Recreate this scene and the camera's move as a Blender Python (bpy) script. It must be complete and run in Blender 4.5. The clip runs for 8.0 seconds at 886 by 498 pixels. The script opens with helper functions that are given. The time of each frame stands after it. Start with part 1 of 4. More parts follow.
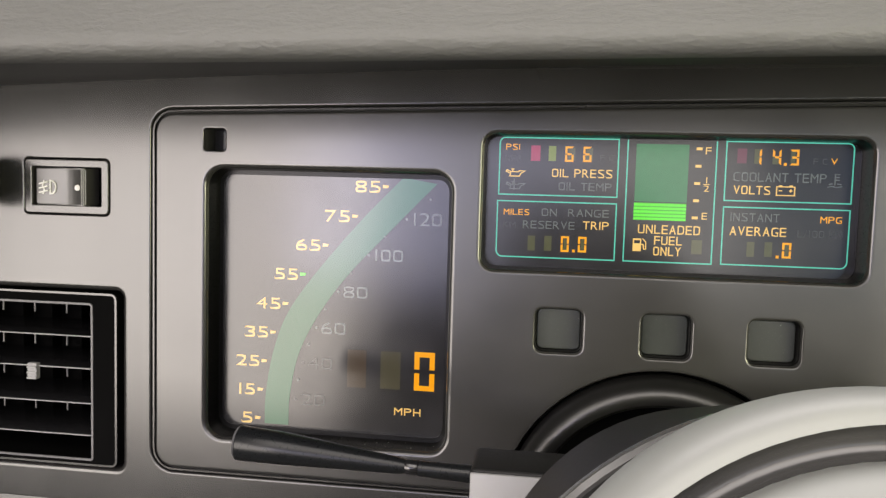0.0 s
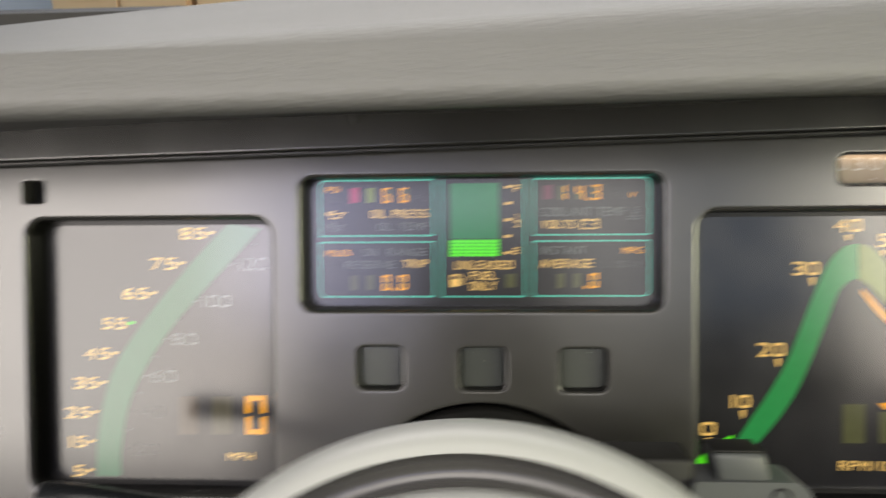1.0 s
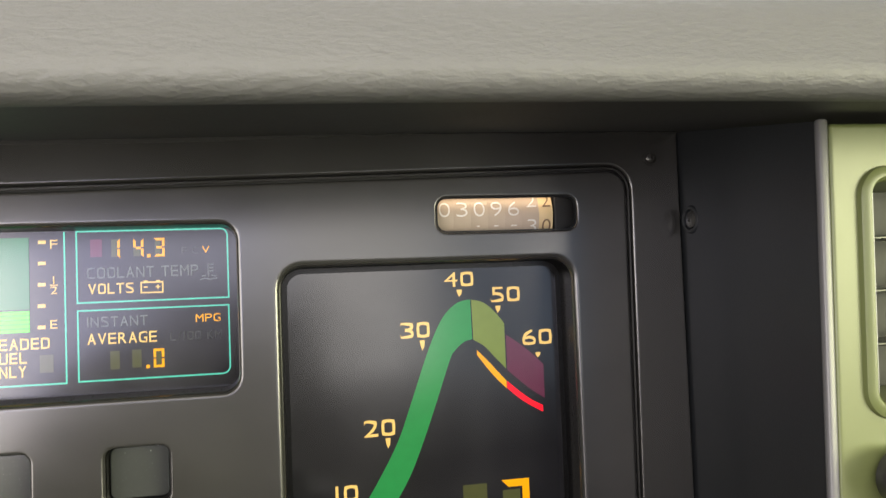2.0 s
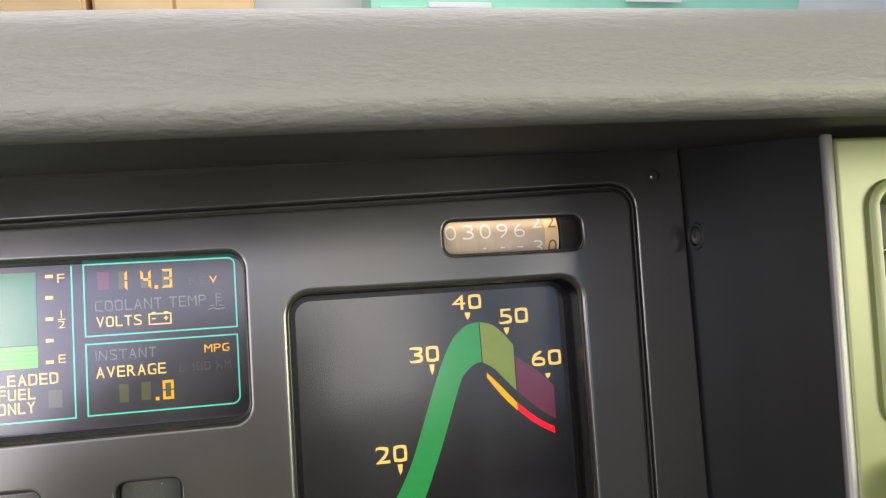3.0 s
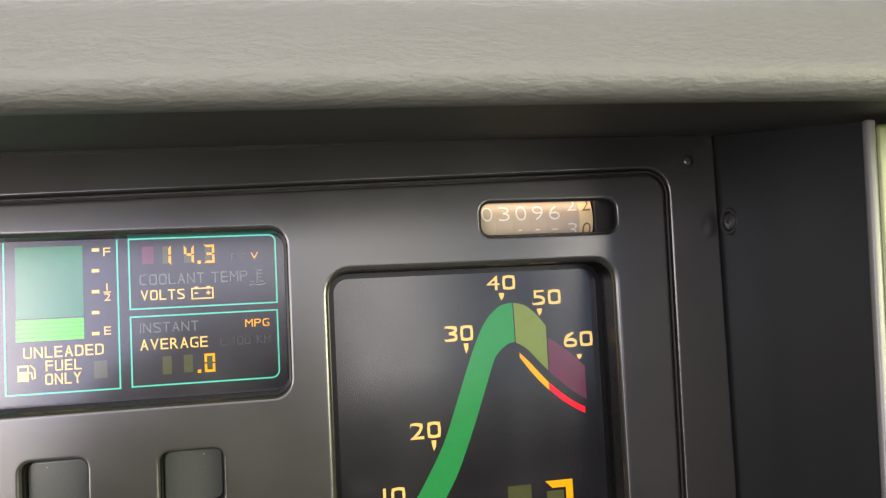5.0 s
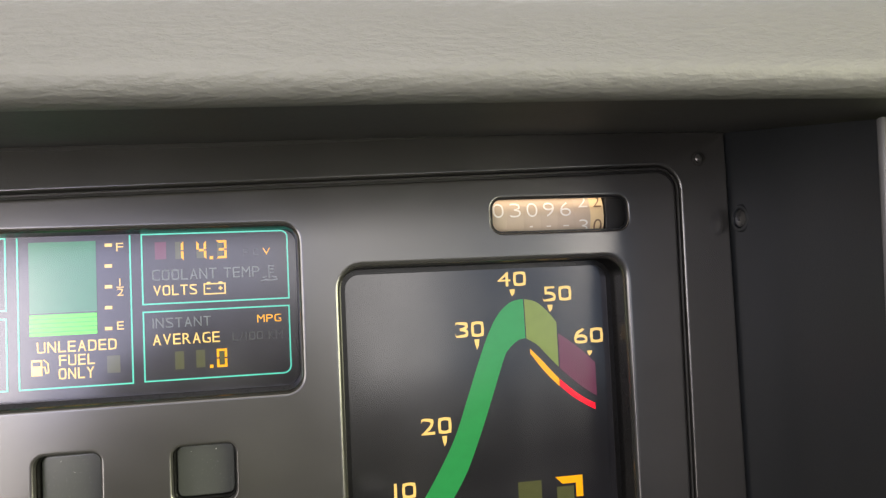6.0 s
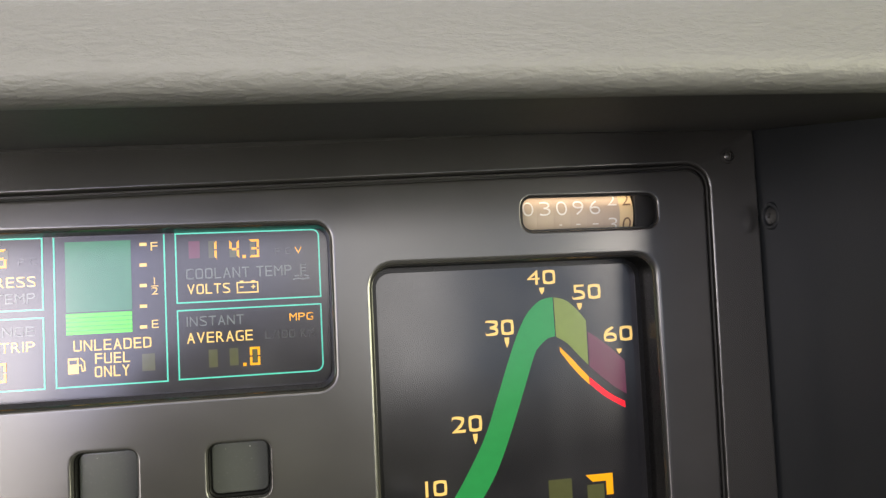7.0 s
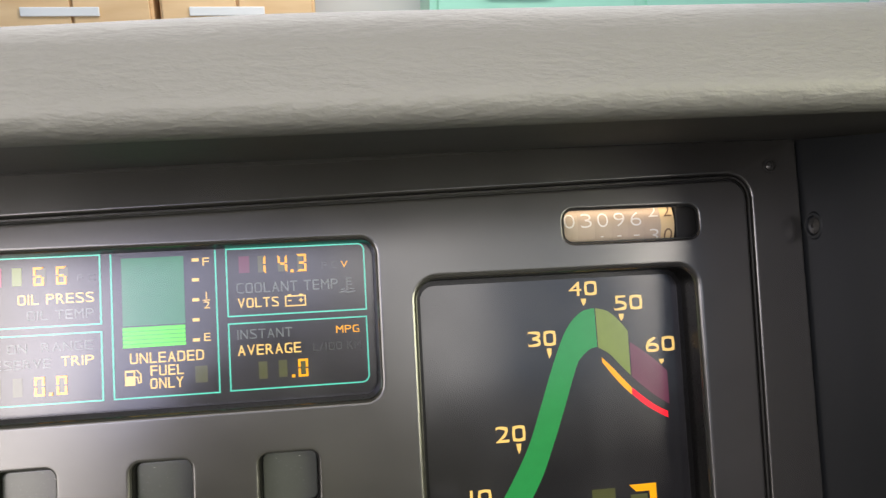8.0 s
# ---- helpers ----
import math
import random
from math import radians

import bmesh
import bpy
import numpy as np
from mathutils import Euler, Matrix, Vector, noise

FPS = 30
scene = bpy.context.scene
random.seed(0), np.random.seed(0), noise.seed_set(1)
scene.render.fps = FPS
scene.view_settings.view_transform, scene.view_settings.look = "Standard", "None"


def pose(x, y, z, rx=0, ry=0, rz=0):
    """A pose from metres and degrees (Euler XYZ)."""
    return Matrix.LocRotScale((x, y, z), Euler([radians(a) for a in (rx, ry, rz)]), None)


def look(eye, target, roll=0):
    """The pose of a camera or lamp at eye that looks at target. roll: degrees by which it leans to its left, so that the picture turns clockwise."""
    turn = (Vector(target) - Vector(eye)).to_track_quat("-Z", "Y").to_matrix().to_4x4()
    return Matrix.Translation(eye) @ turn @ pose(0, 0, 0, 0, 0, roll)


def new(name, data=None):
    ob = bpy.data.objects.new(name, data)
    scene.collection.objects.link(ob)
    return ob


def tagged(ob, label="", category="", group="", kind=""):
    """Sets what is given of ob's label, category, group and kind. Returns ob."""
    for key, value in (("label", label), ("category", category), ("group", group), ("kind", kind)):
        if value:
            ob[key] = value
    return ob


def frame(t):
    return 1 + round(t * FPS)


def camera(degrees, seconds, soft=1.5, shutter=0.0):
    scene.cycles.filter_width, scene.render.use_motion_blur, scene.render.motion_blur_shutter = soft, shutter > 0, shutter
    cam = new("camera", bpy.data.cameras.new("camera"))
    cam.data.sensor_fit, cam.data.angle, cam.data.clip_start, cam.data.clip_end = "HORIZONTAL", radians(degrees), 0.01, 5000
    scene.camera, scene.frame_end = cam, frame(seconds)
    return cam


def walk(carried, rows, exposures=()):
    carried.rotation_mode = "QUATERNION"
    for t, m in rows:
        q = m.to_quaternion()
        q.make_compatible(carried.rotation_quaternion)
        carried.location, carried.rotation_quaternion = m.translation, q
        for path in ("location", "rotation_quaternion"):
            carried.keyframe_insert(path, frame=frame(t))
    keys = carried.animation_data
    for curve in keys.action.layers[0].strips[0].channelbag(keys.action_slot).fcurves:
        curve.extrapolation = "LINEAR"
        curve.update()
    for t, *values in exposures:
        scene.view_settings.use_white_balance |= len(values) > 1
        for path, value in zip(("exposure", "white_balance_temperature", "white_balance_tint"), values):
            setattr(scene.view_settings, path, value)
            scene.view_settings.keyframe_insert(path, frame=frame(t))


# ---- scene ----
# All of the dashboard is laid out in its own upright frame (x to the right, y into the dash, z up the fascia);
# TILT leans that frame back to the true rake of the fascia.
TILT = Matrix.Translation((0, 0, 0.8)) @ Matrix.Rotation(radians(-20), 4, "X") @ Matrix.Translation((0, 0, -0.8))

# ---------------------------------------------------------------- camera
cam = camera(59.39, 8.0, soft=1.3, shutter=0.5)
PATH = [
    (0, (-0.04687, -0.31189, 0.80350), (-0.18271, 0.67602, 0.72867), 1.624),
    (0.5, (-0.04033, -0.31106, 0.80201), (-0.16753, 0.67879, 0.73865), 1.189),
    (0.8, (-0.02278, -0.31206, 0.80867), (-0.12799, 0.68069, 0.75052), 0.434),
    (1, (0.00345, -0.31481, 0.80732), (-0.05783, 0.68282, 0.77614), -0.403),
    (1.2, (0.03192, -0.30724, 0.80577), (0.00005, 0.69222, 0.79807), -0.696),
    (1.4, (0.04880, -0.29540, 0.80188), (0.07339, 0.70419, 0.81667), -0.440),
    (1.5, (0.05897, -0.28968, 0.80330), (0.13036, 0.70762, 0.82031), -0.381),
    (1.7, (0.08887, -0.26447, 0.80383), (0.26829, 0.71897, 0.82922), -1.348),
    (2.8, (0.08382, -0.26058, 0.80951), (0.29920, 0.71377, 0.87471), -2.980),
    (3, (0.08434, -0.26085, 0.80665), (0.29063, 0.71534, 0.87378), -3.759),
    (3.5, (0.07730, -0.25947, 0.80651), (0.29058, 0.71586, 0.86349), -3.549),
    (4, (0.07530, -0.25887, 0.80441), (0.28719, 0.71690, 0.85904), -3.283),
    (4.5, (0.07426, -0.26274, 0.80391), (0.27545, 0.71524, 0.85931), -3.021),
    (6, (0.07010, -0.26256, 0.80403), (0.26341, 0.71735, 0.85305), -2.626),
    (6.5, (0.06668, -0.26386, 0.80255), (0.25199, 0.71738, 0.85588), -2.732),
    (7, (0.06305, -0.26233, 0.80284), (0.24285, 0.71994, 0.85587), -2.754),
    (7.5, (0.06324, -0.26181, 0.80423), (0.21849, 0.72435, 0.86244), -2.724),
    (8, (0.05894, -0.26659, 0.80637), (0.19724, 0.72206, 0.86506), -3.100),
]
# the camera brightens its picture a little as it turns to the darker side
EXPOSURES = [(0, -0.18, 6900, 12.5), (1.0, -0.16, 6850, 11), (1.7, 0.10, 6900, 11), (2.8, 0.33, 6800, 12.2), (3.0, 0.27, 6800, 12.2), (3.5, 0.21, 6820, 12.2), (4.5, 0.31, 6850, 12.5), (6.0, 0.33, 6800, 12.5), (8.0, 0.24, 6750, 12.5)]
walk(cam, [(t, TILT @ look(eye, target, roll)) for t, eye, target, roll in PATH], exposures=EXPOSURES)

# ---------------------------------------------------------------- light
world = bpy.data.worlds.new("sky")
scene.world = world
world.use_nodes = True
sky = world.node_tree.nodes.new("ShaderNodeTexSky")
sky.sky_type, sky.sun_disc = "NISHITA", False
sky.sun_elevation, sky.sun_rotation = radians(42), radians(120)
world.node_tree.links.new(sky.outputs[0], world.node_tree.nodes["Background"].inputs[0])
world.node_tree.nodes["Background"].inputs[1].default_value = 0.15


def window_light(name, eye, target, wide, high, watts, colour):
    lamp = bpy.data.lights.new(name, "AREA")
    lamp.shape, lamp.size, lamp.size_y, lamp.energy, lamp.color = "RECTANGLE", wide, high, watts, colour
    ob = new(name, lamp)
    ob.matrix_world = look(eye, target)
    return ob


# daylight in the openings of the car: roof glass, driver's door window, rear window, passenger window, windscreen
window_light("roof_daylight", (-0.05, -0.55, 1.43), (-0.05, -0.45, 0.8), 0.9, 0.6, 7.5, (1.0, 0.95, 0.90))
window_light("door_window_daylight", (-0.77, -1.02, 1.06), (0.0, -0.42, 0.88), 0.96, 0.64, 15.8, (1.0, 0.935, 0.88))
window_light("rear_window_daylight", (-0.53, -1.63, 1.40), (-0.15, 0.0, 0.85), 0.42, 0.50, 3.4, (0.68, 0.67, 1.0))
window_light("rear_glass_daylight", (-0.13, -1.63, 1.40), (-0.05, 0.0, 0.85), 0.36, 0.50, 2.1, (0.82, 0.80, 1.0))
# two added fill lamps that brighten the right half of the fascia
window_light("hatch_side_fill", (0.26, -1.63, 1.40), (0.12, 0.0, 0.85), 0.40, 0.50, 2.1, (1.0, 0.94, 0.86))
window_light("quarter_fill", (1.03, -1.41, 1.33), (0.2, 0.0, 0.80), 0.36, 0.74, 10.0, (1.0, 0.94, 0.84))
window_light("passenger_window_daylight", (1.06, -0.78, 1.12), (0.2, -0.10, 0.85), 0.7, 0.36, 14.0, (0.95, 1.0, 0.58))
window_light("windscreen_daylight", (0.0, 0.55, 1.36), (0.0, 0.1, 0.9), 1.2, 0.5, 9.0, (1.0, 0.97, 0.93))

# unseen fill lamp, added to brighten the garage in front of the car
window_light("garage_fill", (0.5, 3.6, 2.9), (0.5, 5.6, 0.9), 3.0, 0.6, 60.0, (1.0, 0.97, 0.90))


# ---------------------------------------------------------------- materials
def srgb(r, g, b):
    f = lambda c: c / 12.92 if c <= 0.04045 else ((c + 0.055) / 1.055) ** 2.4
    return (f(r / 255), f(g / 255), f(b / 255), 1.0)


def surface(name, dark, light, rough, grain=900.0, bump=0.15, blotch=18.0, metal=0.0, rough_spread=0.08, dist=0.0004, stretch=(1, 1, 1), spec=0.5, smudge=0.0):
    """A worn solid surface: two tones over large blotches, fine grain in roughness and relief."""
    m = bpy.data.materials.new(name)
    m.use_nodes = True
    n, l = m.node_tree.nodes, m.node_tree.links
    b = n["Principled BSDF"]
    co = n.new("ShaderNodeTexCoord")
    mp = n.new("ShaderNodeMapping")
    mp.inputs["Scale"].default_value = stretch
    l.new(co.outputs["Object"], mp.inputs["Vector"])
    big = n.new("ShaderNodeTexNoise")
    big.inputs["Scale"].default_value, big.inputs["Detail"].default_value = blotch, 4
    l.new(mp.outputs[0], big.inputs["Vector"])
    fine = n.new("ShaderNodeTexNoise")
    fine.inputs["Scale"].default_value, fine.inputs["Detail"].default_value, fine.inputs["Roughness"].default_value = grain, 5, 0.6
    l.new(mp.outputs[0], fine.inputs["Vector"])
    ramp = n.new("ShaderNodeValToRGB")
    ramp.color_ramp.elements[0].position, ramp.color_ramp.elements[1].position = 0.3, 0.7
    ramp.color_ramp.elements[0].color, ramp.color_ramp.elements[1].color = (*dark[:3], 1), (*light[:3], 1)
    l.new(big.outputs["Fac"], ramp.inputs[0])
    l.new(ramp.outputs[0], b.inputs["Base Color"])
    rr = n.new("ShaderNodeMapRange")
    rr.inputs["To Min"].default_value, rr.inputs["To Max"].default_value = rough - rough_spread, rough + rough_spread
    l.new(fine.outputs["Fac"], rr.inputs["Value"])
    wiped = n.new("ShaderNodeMath")
    wiped.operation = "MULTIPLY_ADD"
    wiped.inputs[1].default_value = smudge
    l.new(big.outputs["Fac"], wiped.inputs[0])
    l.new(rr.outputs[0], wiped.inputs[2])
    l.new(wiped.outputs[0], b.inputs["Roughness"])
    b.inputs["Metallic"].default_value = metal
    b.inputs["Specular IOR Level"].default_value = spec
    if bump:
        bu = n.new("ShaderNodeBump")
        bu.inputs["Strength"].default_value, bu.inputs["Distance"].default_value = bump, dist
        l.new(fine.outputs["Fac"], bu.inputs["Height"])
        l.new(bu.outputs[0], b.inputs["Normal"])
    return m


def glowing(name, colour, strength=1.0, mottle=0.12, scale=260.0):
    """A lit or back-lit element of a display, a little uneven."""
    m = bpy.data.materials.new(name)
    m.use_nodes = True
    n, l = m.node_tree.nodes, m.node_tree.links
    b = n["Principled BSDF"]
    b.inputs["Base Color"].default_value = [c * 0.3 for c in colour[:3]] + [1]
    b.inputs["Roughness"].default_value = 0.17
    b.inputs["Specular IOR Level"].default_value = 0.75
    b.inputs["Emission Color"].default_value = colour
    co = n.new("ShaderNodeTexCoord")
    t = n.new("ShaderNodeTexNoise")
    t.inputs["Scale"].default_value = scale
    l.new(co.outputs["Object"], t.inputs["Vector"])
    r = n.new("ShaderNodeMapRange")
    r.inputs["To Min"].default_value, r.inputs["To Max"].default_value = strength * (1 - mottle), strength * (1 + mottle)
    l.new(t.outputs["Fac"], r.inputs["Value"])
    l.new(r.outputs[0], b.inputs["Emission Strength"])
    return m


def clear_glass(name, gloss=0.10, tint=(0.97, 0.97, 0.97, 1)):
    m = bpy.data.materials.new(name)
    m.use_nodes = True
    n, l = m.node_tree.nodes, m.node_tree.links
    n.remove(n["Principled BSDF"])
    tr, gl, mix, fr = n.new("ShaderNodeBsdfTransparent"), n.new("ShaderNodeBsdfGlossy"), n.new("ShaderNodeMixShader"), n.new("ShaderNodeFresnel")
    tr.inputs[0].default_value = tint
    co, t, r = n.new("ShaderNodeTexCoord"), n.new("ShaderNodeTexNoise"), n.new("ShaderNodeMapRange")
    t.inputs["Scale"].default_value, t.inputs["Detail"].default_value = 30, 5
    r.inputs["To Min"].default_value, r.inputs["To Max"].default_value = gloss, gloss + 0.03
    l.new(co.outputs["Object"], t.inputs["Vector"])
    l.new(t.outputs["Fac"], r.inputs["Value"])
    l.new(r.outputs[0], gl.inputs["Roughness"])
    fr.inputs["IOR"].default_value = 1.45
    l.new(fr.outputs[0], mix.inputs[0])
    l.new(tr.outputs[0], mix.inputs[1])
    l.new(gl.outputs[0], mix.inputs[2])
    l.new(mix.outputs[0], n["Material Output"].inputs[0])
    return m


FASCIA = surface("satin_charcoal_plastic", (0.022, 0.0217, 0.021), (0.028, 0.0276, 0.0266), 0.16, grain=700, bump=0.0, rough_spread=0.0, spec=0.95, blotch=26, smudge=0.15, stretch=(1, 1, 0.5))
BEZEL = surface("satin_graphite_plastic", (0.029, 0.0285, 0.0278), (0.036, 0.0353, 0.0342), 0.16, grain=700, bump=0.0, rough_spread=0.0, spec=0.95, blotch=30, smudge=0.15, stretch=(0.6, 1, 1))
LINER = surface("satin_black_liner", (0.004, 0.004, 0.004), (0.006, 0.006, 0.006), 0.28, grain=1500, bump=0.0, rough_spread=0.03, spec=0.25)
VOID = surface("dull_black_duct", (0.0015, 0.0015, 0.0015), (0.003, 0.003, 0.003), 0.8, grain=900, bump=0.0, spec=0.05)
# UNDER is near black: the shade below the brow is in this colour
UNDER = surface("shade_dark_underside", (0.038, 0.038, 0.038), (0.047, 0.047, 0.047), 0.6, grain=700, bump=0.25, dist=0.0004, spec=0.3)
HOUSING = surface("dark_grey_housing_plastic", (0.028, 0.028, 0.028), (0.038, 0.038, 0.037), 0.24, grain=900, bump=0.0, rough_spread=0.02, spec=0.9)
ROCKER = surface("grey_black_rocker_plastic", (0.040, 0.039, 0.038), (0.052, 0.051, 0.049), 0.34, grain=2000, bump=0.04, dist=0.0001, rough_spread=0.03, spec=1.0)
BLACK = surface("black_plastic", (0.010, 0.010, 0.011), (0.015, 0.015, 0.016), 0.22, grain=1500, bump=0.0, rough_spread=0.03, spec=0.8)
SIDE = surface("black_grained_plastic", (0.0145, 0.0165, 0.019), (0.0195, 0.022, 0.025), 0.42, grain=1800, bump=0.2, dist=0.0002, spec=0.35)
PAD = surface("grained_grey_vinyl", (0.086, 0.0865, 0.085), (0.110, 0.1105, 0.109), 0.55, grain=700, bump=0.52, dist=0.0010, blotch=9, stretch=(0.45, 1, 1))
COLUMN = surface("grey_column_plastic", (0.235, 0.243, 0.232), (0.265, 0.273, 0.262), 0.40, grain=900, bump=0.0, rough_spread=0.03, spec=0.5)
STALK = surface("black_satin_lever_plastic", (0.008, 0.009, 0.010), (0.013, 0.014, 0.015), 0.28, grain=900, bump=0.0, rough_spread=0.03, spec=0.35)
SHROUD = surface("matt_black_shroud_plastic", (0.010, 0.010, 0.010), (0.015, 0.015, 0.015), 0.5, grain=1200, bump=0.05, dist=0.0001, spec=0.25)
GAITER = surface("black_satin_rubber", (0.008, 0.008, 0.008), (0.012, 0.012, 0.012), 0.36, grain=900, bump=0.0, rough_spread=0.03, spec=1.0)
SWITCH = surface("blue_grey_switch_plastic", (0.062, 0.068, 0.071), (0.085, 0.091, 0.095), 0.42, grain=900, bump=0.03, dist=0.0001, spec=0.4)
LIME = surface("lime_green_paint", (0.088, 0.106, 0.039), (0.106, 0.124, 0.047), 0.38, grain=1200, bump=0.04, dist=0.0002, blotch=12)
# RIM is paler than the shroud to carry the highlight of its edge
RIM = surface("satin_highlight_rim", (0.12, 0.12, 0.12), (0.17, 0.17, 0.165), 0.22, grain=1500, bump=0.0, metal=0.5, spec=1.0)
EDGE = surface("satin_grey_edge", (0.10, 0.10, 0.105), (0.135, 0.135, 0.14), 0.35, grain=1500, bump=0.05)
TRIM = surface("grey_edge_trim", (0.22, 0.22, 0.22), (0.30, 0.30, 0.30), 0.35, grain=1500, bump=0.05)
SCREEN = surface("dark_display_substrate", (0.010, 0.010, 0.012), (0.016, 0.016, 0.018), 0.10, grain=900, bump=0.0, rough_spread=0.02, spec=0.75, blotch=34, smudge=0.15)
BUTTON = surface("smoked_button_plastic", (0.040, 0.044, 0.0425), (0.052, 0.056, 0.054), 0.25, grain=1500, bump=0.05, dist=0.0001)
SHAFT = surface("black_cavity", (0.006, 0.006, 0.006), (0.010, 0.010, 0.010), 0.6, grain=900, bump=0.0)
WHITE = surface("white_print", (0.70, 0.69, 0.66), (0.80, 0.79, 0.76), 0.5, grain=900, bump=0.0)
GHOST = surface("unlit_grey_legend", (0.100, 0.118, 0.122), (0.122, 0.142, 0.147), 0.17, grain=900, bump=0.0, rough_spread=0.02, spec=0.75)
NUMBER = surface("unlit_grey_numeral", (0.14, 0.16, 0.17), (0.17, 0.195, 0.205), 0.17, grain=900, bump=0.0, rough_spread=0.02, spec=0.75)
GHOST_DIM = surface("faint_unlit_legend", (0.040, 0.044, 0.046), (0.054, 0.058, 0.060), 0.17, grain=900, bump=0.0, rough_spread=0.02, spec=0.75)
CREAM = glowing("lit_cream_legend", srgb(241, 197, 112), 0.78)
AMBER = glowing("lit_amber_digit", srgb(249, 168, 10), 0.8)
ORANGE = glowing("lit_orange_legend", srgb(250, 171, 30), 0.88)
TEAL = glowing("lit_teal_line", srgb(78, 200, 178), 0.86)
GREEN = glowing("lit_green_band", srgb(27, 122, 60))
GREEN_SOFT = glowing("dim_green_band", srgb(24, 88, 58), mottle=0.2, scale=60)
GREEN_DARK = glowing("backlit_dark_green", srgb(22, 104, 62))
GREEN_LIT = glowing("lit_bright_green", srgb(78, 226, 34), 0.8)
GREEN_LINE = glowing("bar_divider_green", srgb(40, 165, 26), 0.8)
OLIVE = glowing("backlit_olive", srgb(112, 128, 52), 0.8)
SMOKE_DIM = glowing("dim_smoke_segment", srgb(58, 55, 38), mottle=0.3, scale=120)
OLIVE_DIM = glowing("dim_olive_segment", srgb(66, 68, 38), mottle=0.2)
BROWN_DIM = glowing("dim_brown_segment", srgb(56, 44, 30), mottle=0.3, scale=120)
MAGENTA = glowing("backlit_plum", srgb(96, 38, 62), 0.72)
PLUM_BAR = glowing("backlit_red_segment", srgb(150, 44, 78), 0.85)
RED = glowing("lit_red_band", srgb(255, 14, 40))
DRUM = surface("aged_beige_drum", (0.42, 0.34, 0.26), (0.52, 0.43, 0.34), 0.5, grain=500, bump=0.05, blotch=60)
DRUM_LAST = surface("tenths_cream_drum", (0.62, 0.47, 0.26), (0.72, 0.56, 0.32), 0.5, grain=500, bump=0.05, blotch=60)
DIGIT_BROWN = surface("brown_drum_print", (0.16, 0.10, 0.06), (0.22, 0.14, 0.08), 0.5, bump=0.0)


# ---------------------------------------------------------------- helpers of this scene
BASE = {}


def thing(name, at, label, category, group="", kind=""):
    """An Empty at the base of a thing, given in the dash frame."""
    ob = new(name)
    ob.empty_display_size = 0.02
    ob.matrix_basis = TILT @ Matrix.Translation(at)
    BASE[ob.name] = Vector(at)
    return tagged(ob, label, category, group, kind)


def part(name, bm, material, parent, label="", smooth=True):
    """Links a bmesh, in the dash frame, as one mesh under a thing or a part."""
    base = BASE[parent.name]
    bmesh.ops.translate(bm, vec=-base, verts=bm.verts)
    bmesh.ops.recalc_face_normals(bm, faces=bm.faces)
    me = bpy.data.meshes.new(name)
    bm.to_mesh(me)
    bm.free()
    me.materials.append(material)
    ob = new(name, me)
    ob.parent = parent
    BASE[ob.name] = base
    if smooth:
        me.shade_smooth()
        me.set_sharp_from_angle(angle=radians(35))
    return tagged(ob, label) if label else ob


def rounded(corners, r, n=6):
    """Points of a polygon (x, z) with rounded corners; r is one radius or one per corner."""
    out, k = [], len(corners)
    rs = r if isinstance(r, (list, tuple)) else [r] * k
    for i in range(k):
        p, a, b = Vector(corners[i]), Vector(corners[i - 1]), Vector(corners[(i + 1) % k])
        u, v = (a - p).normalized(), (b - p).normalized()
        if rs[i] < 1e-6:
            out.append(tuple(p))
            continue
        half = u.angle(v) / 2
        d = rs[i] / math.tan(half)
        c = p + (u + v).normalized() * (rs[i] / math.sin(half))
        s, e = p + u * d - c, p + v * d - c
        sweep = s.angle_signed(e)
        for j in range(n + 1):
            w = sweep * j / n
            out.append((c.x + s.x * math.cos(-w) - s.y * math.sin(-w), c.y + s.x * math.sin(-w) + s.y * math.cos(-w)))
    return out


def box_pts(x0, z0, x1, z1, r, n=6):
    return rounded([(x0, z0), (x1, z0), (x1, z1), (x0, z1)], r, n)


def grown(pts, d):
    """The closed outline moved outwards by d (counter-clockwise outlines)."""
    k, out = len(pts), []
    for i in range(k):
        a, p, b = Vector(pts[i - 1]), Vector(pts[i]), Vector(pts[(i + 1) % k])
        t1, t2 = (p - a), (b - p)
        t1 = t1.normalized() if t1.length > 1e-9 else t2.normalized()
        t2 = t2.normalized() if t2.length > 1e-9 else t1
        n = Vector((t1.y + t2.y, -(t1.x + t2.x)))
        n = n.normalized() if n.length > 1e-9 else Vector((t1.y, -t1.x))
        out.append((p.x + n.x * d, p.y + n.y * d))
    return out


def ring(bm, pts, y):
    return [bm.verts.new((x, y, z)) for x, z in pts]


def bridge(bm, a, b, closed=True):
    k = len(a)
    for i in range(k if closed else k - 1):
        j = (i + 1) % k
        bm.faces.new((a[i], a[j], b[j], b[i]))


def lip(r, steps=4):
    """Offsets outwards and depths of a rounded edge of radius r."""
    return [(r * (1 - math.sin(a)), r * (1 - math.cos(a))) for a in [math.pi / 2 * i / steps for i in range(steps + 1)]]


